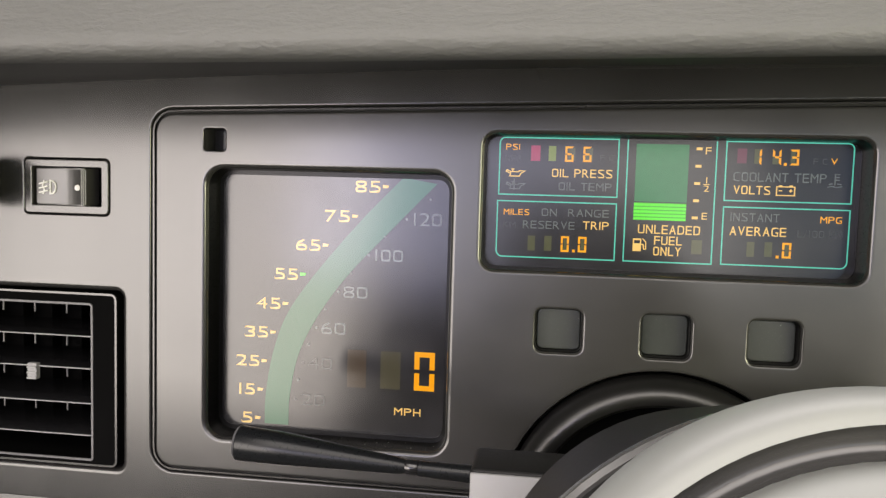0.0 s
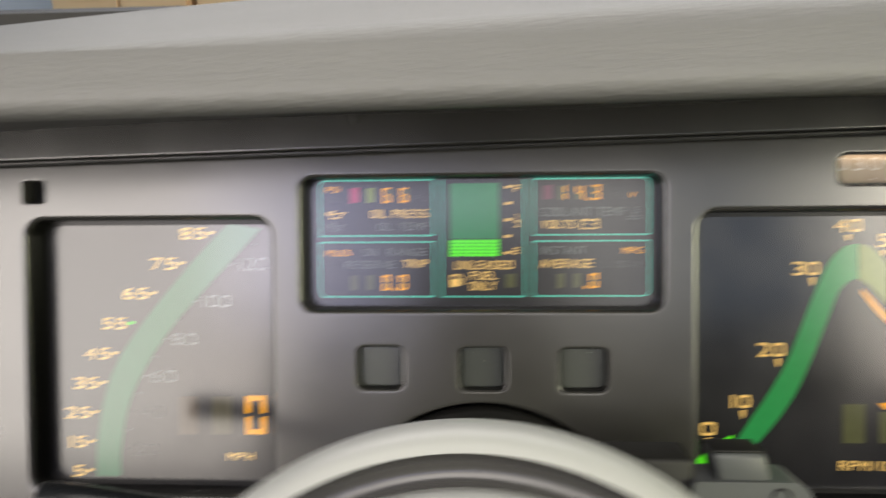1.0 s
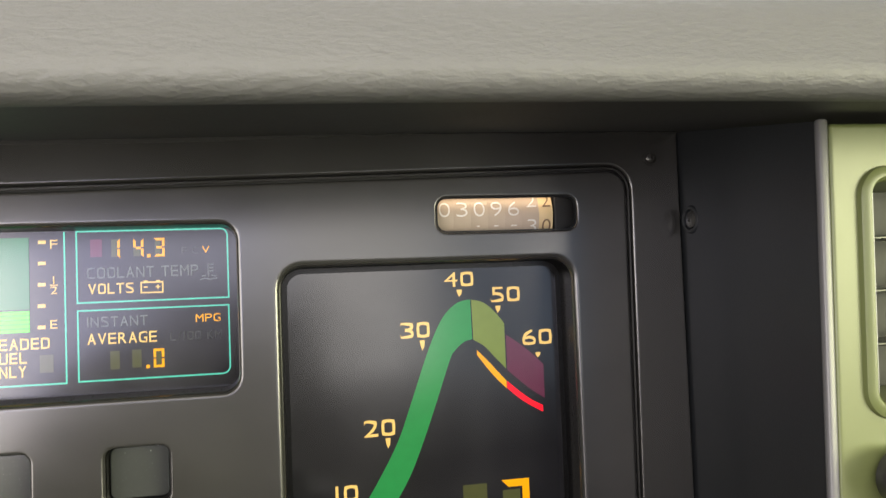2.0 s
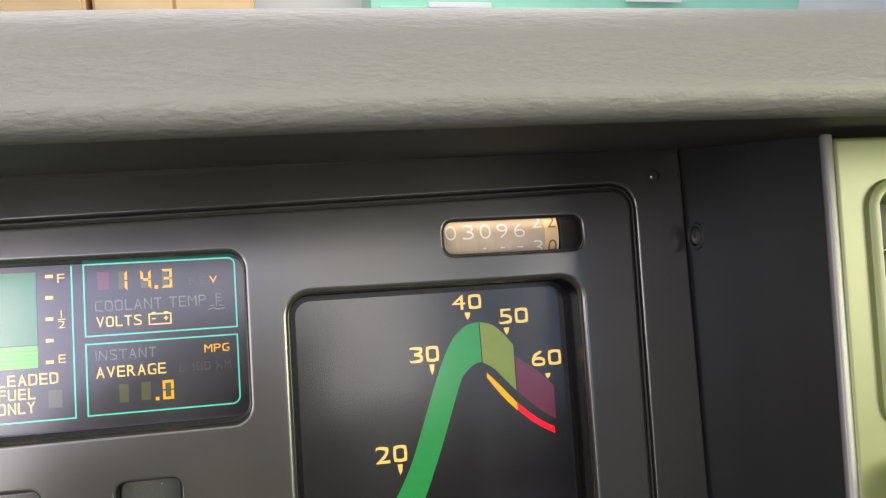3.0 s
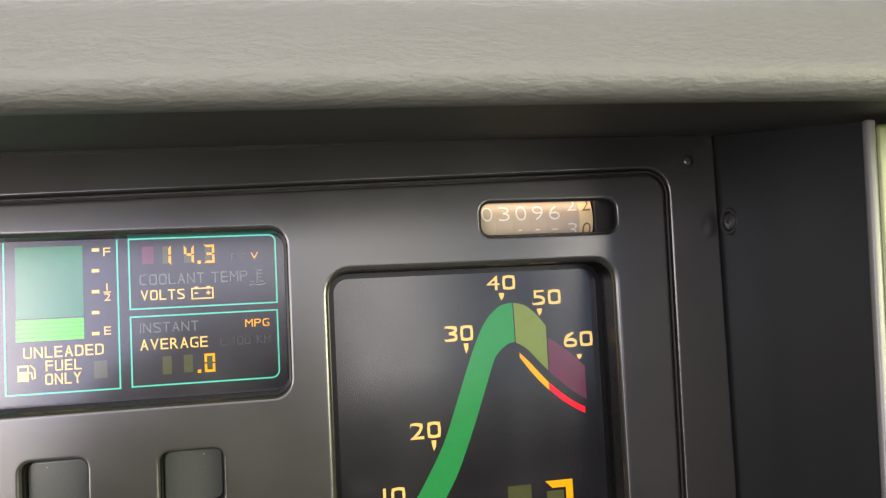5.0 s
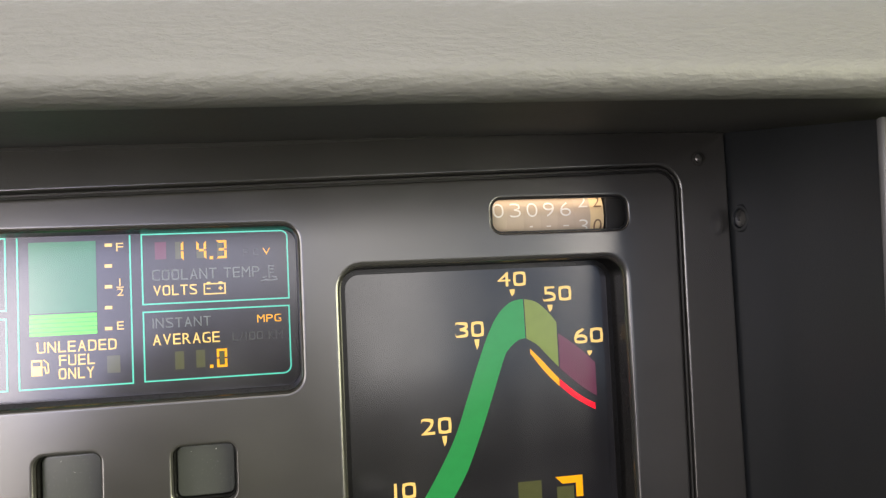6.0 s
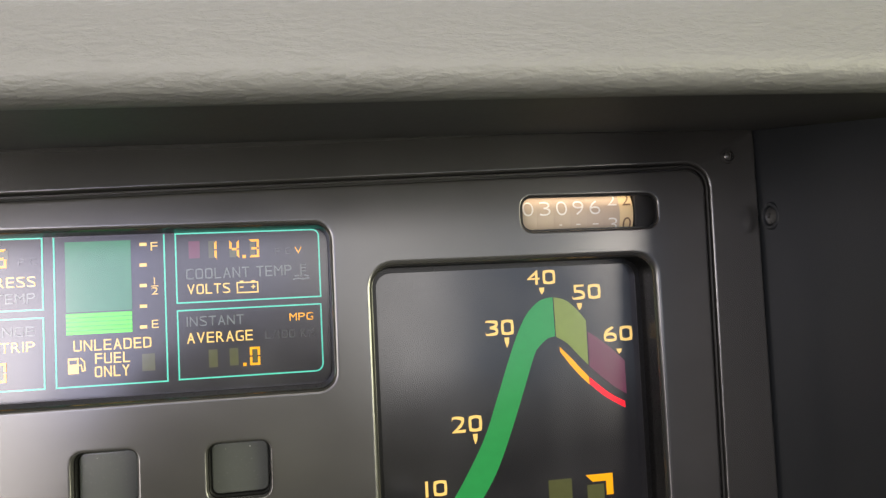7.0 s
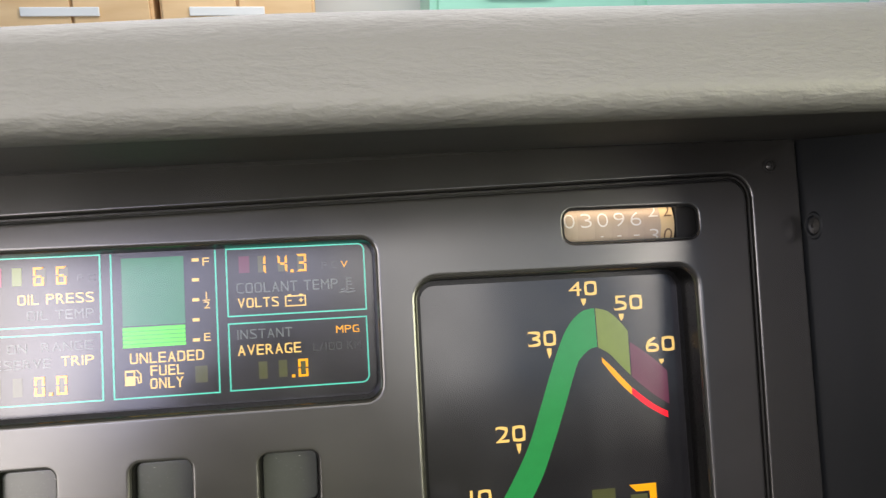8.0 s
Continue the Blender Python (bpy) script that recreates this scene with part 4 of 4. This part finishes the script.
# grey ticks that stand in for the lit upper ends of the vanes
for z in (0.7500, 0.7352, 0.7208, 0.7052):
    for i in range(8):
        x = -0.2623 - 0.0157 * i
        part("lit_vane_edge", block(x - 0.0003, 0.0100, z - 0.0066, x + 0.0003, 0.0106, z - 0.0004, 0.0001, 1), EDGE, vent)
tab = bmesh.new()
for i in range(6):
    z = 0.7152 + 0.0012 * i
    slab(rect(-0.2742, z, -0.2698, z + 0.0008), -0.0012 + 0.0005 * (i % 2), 0.0018, tab)
slab(rect(-0.2740, 0.7152, -0.2700, 0.7222), -0.0003, 0.0020, tab)
part("thumb_tab", tab, TRIM, vent, "ribbed grey thumb tab", smooth=False)

# ---------------------------------------------------------------- steering column and levers
column = thing("steering_column", (0, 0.02, 0.660), "grey plastic steering column shroud with round hub", "steering column")
AX, ORG, RING = (0, -0.965, 0.262), (0, 0.0, 0.6580), (0, 0.0, 0.6693)
part("gaiter", lathe([(-0.014, 0.0600), (-0.006, 0.0618), (0.000, 0.0622), (0.004, 0.0616), (0.008, 0.0598), (0.0105, 0.0570), (0.0108, 0.0545), (0.0095, 0.0520), (0.006, 0.0503), (0.000, 0.0495), (-0.012, 0.0490)], (0, 0.0, 0.6705), (0, -1, 0.05), 64), GAITER, column, "black rounded column gaiter")
part("shroud", lathe([(-0.03, 0.040), (0.04, 0.0425), (0.085, 0.0480), (0.105, 0.0580), (0.112, 0.0605), (0.150, 0.0612), (0.204, 0.0614), (0.207, 0.0609), (0.209, 0.0598), (0.210, 0.0580), (0.210, 0.0480)], ORG, AX, 72), SHROUD, column, "dark tapered shroud")
# bright ring that stands in for the highlight along the front edge
part("shroud_rim", lathe([(0.2045, 0.0612), (0.2055, 0.0619), (0.2070, 0.0621), (0.2084, 0.0616), (0.2090, 0.0606), (0.2085, 0.0598)], ORG, AX, 96), RIM, column, "rim of the shroud, its highlight put into a bright colour")
part("hub_ring", lathe(curve_pts([(0.206, 0.0485), (0.209, 0.0512), (0.215, 0.0527), (0.222, 0.0530), (0.2275, 0.0523), (0.2312, 0.0506), (0.2326, 0.0482)], 4), RING, AX, 96), COLUMN, column, "light grey satin hub ring")
part("hub_gap", lathe(curve_pts([(0.2324, 0.0483), (0.2306, 0.0474), (0.2296, 0.0460), (0.2300, 0.0446), (0.2316, 0.0436)], 4), RING, AX, 96), BEZEL, column, "dark groove of the hub")
part("hub_cap", lathe(curve_pts([(0.2312, 0.0438), (0.2350, 0.0432), (0.2390, 0.0412), (0.2425, 0.0375), (0.2460, 0.0300), (0.2485, 0.0180), (0.2495, 0.0002)], 4), RING, AX, 72), COLUMN, column, "rounded grey hub cap")
part("lever_housing", block(-0.0705, -0.0590, 0.6450, -0.0300, -0.0360, 0.7112, 0.0018), SHROUD, column, "black lever housing")
# front plate in light grey: the light it reflects is in the colour
part("lit_housing_face", block(-0.0703, -0.0602, 0.6450, -0.0302, -0.0588, 0.7100, 0.0006), TRIM, column, "face of the lever housing, coloured light grey for its reflection")
part("right_housing", block(0.0300, -0.0520, 0.6450, 0.0715, -0.0300, 0.7283, 0.002), SHROUD, column, "black switch housing")

lever = thing("turn_signal_lever", (-0.0900, -0.055, 0.7060), "black tapered turn signal lever on the steering column", "lever")
part("grip", tube([(-0.1530, -0.0565, 0.7132), (-0.1527, -0.0565, 0.7132), (-0.1515, -0.0565, 0.7131), (-0.1360, -0.0563, 0.7122), (-0.1130, -0.0561, 0.7105), (-0.0960, -0.0560, 0.7092), (-0.0930, -0.0560, 0.7090)], [0.0046, 0.0056, 0.0061, 0.0056, 0.0040, 0.0029, 0.0024], 28), STALK, lever)
part("end_rim", tube([(-0.1534, -0.0565, 0.7132), (-0.1530, -0.0565, 0.7132), (-0.1523, -0.0565, 0.71315)], [0.0044, 0.0055, 0.0060], 28), EDGE, lever, "worn grey end of the grip")
part("collar", tube([(-0.0935, -0.0560, 0.7090), (-0.0925, -0.0560, 0.7090), (-0.0890, -0.0560, 0.7088), (-0.0880, -0.0560, 0.7087)], [0.0020, 0.0026, 0.0026, 0.0020], 20), BLACK, lever)
part("rod", tube([(-0.0885, -0.0560, 0.7087), (-0.0700, -0.0545, 0.7075), (-0.0600, -0.0520, 0.7065)], [0.0026, 0.0030, 0.0032], 20), STALK, lever)

wiper = thing("column_switch", (0.0880, -0.045, 0.7180), "dark grey column switch with a raised thumb block", "switch")
part("body", slab(rounded([(0.0700, 0.6880), (0.1085, 0.6880), (0.1085, 0.7218), (0.0700, 0.7218)], [0.002, 0.004, 0.0062, 0.002]), -0.0560, -0.0360), SWITCH, wiper)
thumb = block(0.0788, -0.0540, 0.7205, 0.0966, -0.0380, 0.7308, 0.0020)
for v in thumb.verts:
    v.co.x -= 0.22 * (v.co.z - 0.7205)
part("thumb_block", thumb, SWITCH, wiper, "blue grey thumb block")
part("thumb_cap", block(0.0768, -0.0532, 0.7306, 0.0940, -0.0386, 0.7316, 0.0005), SHROUD, wiper, "black top of the thumb block")
part("socket", lathe([(-0.002, 0.0), (-0.0002, 0.0022), (0.0004, 0.0026), (0.0008, 0.0029), (0.0004, 0.0033), (-0.001, 0.0034)], (0.0985, -0.0560, 0.7168), (0, -1, 0), 32), SHAFT, wiper, "dark round socket")

# ---------------------------------------------------------------- centre console
def raked(bm):
    """The front of the console leans away from the driver towards its foot."""
    for v in bm.verts:
        if v.co.y < -0.03:
            v.co.y += 0.035 * (0.84 - v.co.z)
    return bm


console = thing("centre_console", (0.40, -0.04, 0.50), "lime green centre console face with black side and vent", "console")
bm = bmesh.new()
foot = [(0.2318, 0.06), (0.2318, 0.0), (0.2241, -0.0845), (0.2275, -0.0845), (0.2350, 0.0), (0.2350, 0.06)]
a, b = [bm.verts.new((x, y, 0.45)) for x, y in foot], [bm.verts.new((x, y, 0.8432 + (0.0138 if y > -0.01 else 0.0))) for x, y in foot]
bridge(bm, a, b)
bm.faces.new(a)
bm.faces.new(b)
side = part("side_panel", raked(bm), SIDE, console, "black side panel")
screw(console, (0.2310, -0.0080, 0.8240), (-1, -0.1, 0), 0.0034)
part("edge_trim", raked(block(0.2236, -0.0866, 0.45, 0.2266, -0.0842, 0.8436, 0.0009)), EDGE, console, "satin grey edge trim")
CENTRE_VENT = box_pts(0.2386, 0.7690, 0.3400, 0.8272, 0.004)
part("face", raked(plate(rounded([(0.2268, 0.45), (0.62, 0.45), (0.62, 0.846), (0.2268, 0.8424)], 0.0012, 3), [CENTRE_VENT], y=-0.0862, r=0.0010, hole_r=0.0012, thick=0.01, depth=0.03)), LIME, console)
lipbm = bmesh.new()
rows = [ring(lipbm, grown(CENTRE_VENT, d), y) for d, y in ((0.0042, -0.0858), (0.0038, -0.0874), (0.0028, -0.0880), (0.0012, -0.0880), (0.0004, -0.0872), (0.0, -0.0800))]
for p, q in zip(rows, rows[1:]):
    bridge(lipbm, p, q)
part("vent_surround", raked(lipbm), LIME, console, "moulded lime green vent surround")
cv = part("centre_vent", raked(slab(grown(CENTRE_VENT, 0.002), -0.0600, -0.0580)), SHAFT, console, "black centre vent")
part("vent_liner", raked(slab(rect(0.2390, 0.7700, 0.2412, 0.8262), -0.0840, -0.0605)), TRIM, cv)
for i in range(3):
    z = 0.7838 + 0.0145 * i
    part("slat", block(0.2408, -0.0770, z - 0.0005, 0.3380, -0.0640, z + 0.0005, 0.0003, 1), STALK, cv)
part("dial", lathe([(0.0, 0.0075), (0.006, 0.0075), (0.009, 0.0065), (0.0095, 0.0)], (0.2420, -0.0862, 0.7505), (0, -1, 0), 32), BLACK, console, "small black round dial")

# ---------------------------------------------------------------- dust on the cluster
rng = random.Random(5)
bm = bmesh.new()
spots = [(rng.uniform(-0.150, -0.089), rng.uniform(0.0015, 0.010), 0.6950 + 0.0003) for _ in range(14)]
for x0, x1 in ((-0.050, -0.034), (-0.008, 0.008), (0.033, 0.049)):
    spots += [(rng.uniform(x0, x1), 0.00545, rng.uniform(0.742, 0.755)) for _ in range(2)]
for x, y, z in spots:
    r = rng.uniform(0.00008, 0.00022)
    m = Matrix.Translation((x, y, z)) @ Matrix.Rotation(rng.uniform(0, 3), 4, "Z") @ Matrix.Diagonal((r * rng.uniform(0.7, 1.8), r, r * 0.7, 1))
    bmesh.ops.create_icosphere(bm, subdivisions=1, radius=1.0, matrix=TILT @ m)
me = bpy.data.meshes.new("dust_specks")
bm.to_mesh(me)
bm.free()
me.materials.append(WHITE)
tagged(new("dust_specks", me), "pale dust specks on the bezel ledge and buttons", "dust", kind="stuff")

# ---------------------------------------------------------------- cabin that closes the place, upright
CABIN = surface("dark_grey_cabin_trim", (0.045, 0.044, 0.043), (0.065, 0.063, 0.061), 0.7, grain=300, bump=0.2, blotch=6)
LEATHER = surface("dark_brown_leather", (0.040, 0.033, 0.029), (0.058, 0.048, 0.042), 0.5, grain=260, bump=0.3, blotch=7)
CLEAR = clear_glass("window_glass", 0.0)


def upright(name, boxes, material, label="", category="", kind="", r=0.0):
    """A thing or piece of the setting made of upright boxes (x0, y0, z0, x1, y1, z1)."""
    whole = bmesh.new()
    for bx in boxes:
        b = block(*bx, r=r, segments=4 if r > 0.02 else 2)
        me = bpy.data.meshes.new("tmp")
        b.to_mesh(me)
        b.free()
        whole.from_mesh(me)
        bpy.data.meshes.remove(me)
    me = bpy.data.meshes.new(name)
    whole.to_mesh(me)
    whole.free()
    me.materials.append(material)
    ob = new(name, me)
    return tagged(ob, label, category, kind=kind)


def holed_wall(axis, at, thick, a0, a1, z0, z1, holes):
    """Boxes of a wall square to an axis with one rectangular opening (a, z, a, z)."""
    h = holes
    spans = [(a0, z0, a1, h[1]), (a0, h[3], a1, z1), (a0, h[1], h[0], h[3]), (h[2], h[1], a1, h[3])]
    if axis == "x":
        return [(at, p, q, at + thick, r, s) for p, q, r, s in spans]
    return [(p, at, q, r, at + thick, s) for p, q, r, s in spans]


upright("wall_left", holed_wall("x", -0.80, 0.06, -1.70, 0.60, 0.20, 1.84, (-1.52, 0.62, -0.50, 1.40)), CABIN, "dark grey door trim with an open window", kind="structure")
# the rear opening here is made up to hold the quarter lamp
upright("wall_right", holed_wall("x", 1.04, 0.06, -1.18, 0.60, 0.20, 1.84, (-1.12, 0.93, -0.38, 1.31)) + holed_wall("x", 1.04, 0.06, -1.70, -1.18, 0.20, 1.84, (-1.62, 0.95, -1.20, 1.72)), CABIN, "dark grey door trim with a window and an added opening for a fill lamp", kind="structure")
upright("wall_rear", holed_wall("y", -1.68, 0.06, -0.80, 1.10, 0.20, 1.84, (-0.77, 1.14, 1.03, 1.78)), CABIN, "dark grey rear bulkhead with a window", kind="structure")
upright("ceiling", [(-0.80, -1.70, 1.80, 1.10, -0.93, 1.84), (-0.80, -0.93, 1.44, 1.10, -0.87, 1.84), (-0.80, -0.23, 1.44, 1.10, 0.10, 1.50), (-0.80, -0.87, 1.44, -0.52, -0.23, 1.50), (0.42, -0.87, 1.44, 1.10, -0.23, 1.50)], CABIN, "dark grey headliner with a roof panel opening", kind="structure")
upright("floor", [(-0.80, -1.70, 0.18, 1.10, 0.60, 0.22)], CABIN, "dark grey carpeted cabin floor", kind="structure")
upright("bulkhead", [(-0.80, 0.45, 0.22, 1.10, 0.50, 0.86)], CABIN, "dark bulkhead below the windscreen", kind="structure")
# unseen seat: headrest blocks rear light, dark leather dims what the bezel reflects
seat = new("car_seat")
seat.location = (0, -0.95, 0.22)
tagged(seat, "unseen dark brown leather driver seat with headrest on the cabin floor, added to darken reflections", "car seat")
for nm, bx, rr in (("cushion", (-0.28, -1.08, 0.22, 0.28, -0.56, 0.44), 0.06), ("backrest", (-0.29, -1.20, 0.36, 0.29, -1.06, 0.98), 0.06), ("headrest", (-0.155, -1.19, 0.99, 0.155, -1.08, 1.20), 0.045)):
    o = upright(nm, [bx], LEATHER, r=rr)
    o.data.shade_smooth()
    o.parent = seat
    o.matrix_parent_inverse = Matrix.Translation((0, 0.95, -0.22))

# windscreen
bm = bmesh.new()
q = [bm.verts.new(c) for c in ((-0.78, 0.43, 0.93), (1.08, 0.43, 0.93), (1.00, -0.02, 1.44), (-0.70, -0.02, 1.44))]
face = bm.faces.new(q)
bmesh.ops.solidify(bm, geom=[face], thickness=0.005)
me = bpy.data.meshes.new("windscreen")
bm.to_mesh(me)
bm.free()
me.materials.append(CLEAR)
screen = tagged(new("windscreen", me), "clear laminated windscreen", kind="structure")
screen.visible_shadow = False

# ---------------------------------------------------------------- garage beyond the windscreen
CONCRETE = surface("worn_concrete", (0.22, 0.21, 0.20), (0.34, 0.33, 0.31), 0.8, grain=60, bump=0.3, blotch=0.7)
PLASTER = surface("pale_grey_wall", (0.72, 0.71, 0.68), (0.80, 0.79, 0.76), 0.8, grain=80, bump=0.1, blotch=1.2)
TIMBER = surface("orange_brown_timber", (0.70, 0.46, 0.23), (0.82, 0.58, 0.32), 0.55, grain=30, bump=0.2, blotch=2.0, stretch=(1, 1, 6))
ENAMEL = surface("turquoise_enamel", (0.30, 0.66, 0.50), (0.38, 0.74, 0.58), 0.35, grain=40, bump=0.05, blotch=1.5)
PALE = surface("white_enamel", (0.72, 0.74, 0.72), (0.82, 0.83, 0.81), 0.4, grain=40, bump=0.05, blotch=2)

upright("ground", [(-60, -60, -0.2, 60, 60, 0.0)], CONCRETE, "worn grey concrete ground", kind="structure")
upright("backdrop_wall", [(-9, 6.4, 0.0, 12, 6.6, 2.0)], PLASTER, "pale grey wall", kind="structure")
for i in range(3):
    x = -3.2 + 1.08 * i
    c = new("timber_cabinet")
    c.location = (x, 5.6, 0)
    tagged(c, "orange brown timber cabinet against the wall", "cabinet", "cabinets along the wall")
    for nm, bx, mt in (("body", (x, 5.5, 0.0, x + 1.04, 6.0, 1.5), TIMBER), ("door", (x + 0.02, 5.46, 0.05, x + 0.51, 5.498, 1.45), TIMBER), ("door", (x + 0.53, 5.46, 0.05, x + 1.02, 5.498, 1.45), TIMBER), ("shelf_edge", (x + 0.20, 5.44, 0.93, x + 0.70, 5.458, 0.99), PALE)):
        o = upright(nm, [bx], mt, r=0.006)
        o.parent = c
        o.matrix_parent_inverse = Matrix.Translation((-x, -5.6, 0))
cab = new("turquoise_cabinet")
cab.location = (0.8, 5.5, 0)
tagged(cab, "turquoise enamelled workshop cabinet against the wall", "cabinet")
for nm, bx, mt in (("body", (0.80, 5.45, 0.0, 4.20, 6.0, 1.45), ENAMEL), ("drawer", (0.86, 5.42, 0.86, 2.30, 5.448, 1.06), ENAMEL), ("drawer", (2.40, 5.42, 0.86, 4.10, 5.448, 1.06), ENAMEL),
                   ("handle", (1.20, 5.38, 1.05, 1.66, 5.418, 1.09), PALE), ("handle", (2.70, 5.38, 1.11, 3.15, 5.418, 1.16), PALE)):
    o = upright(nm, [bx], mt, r=0.006)
    o.parent = cab
    o.matrix_parent_inverse = Matrix.Translation((-0.8, -5.5, 0))
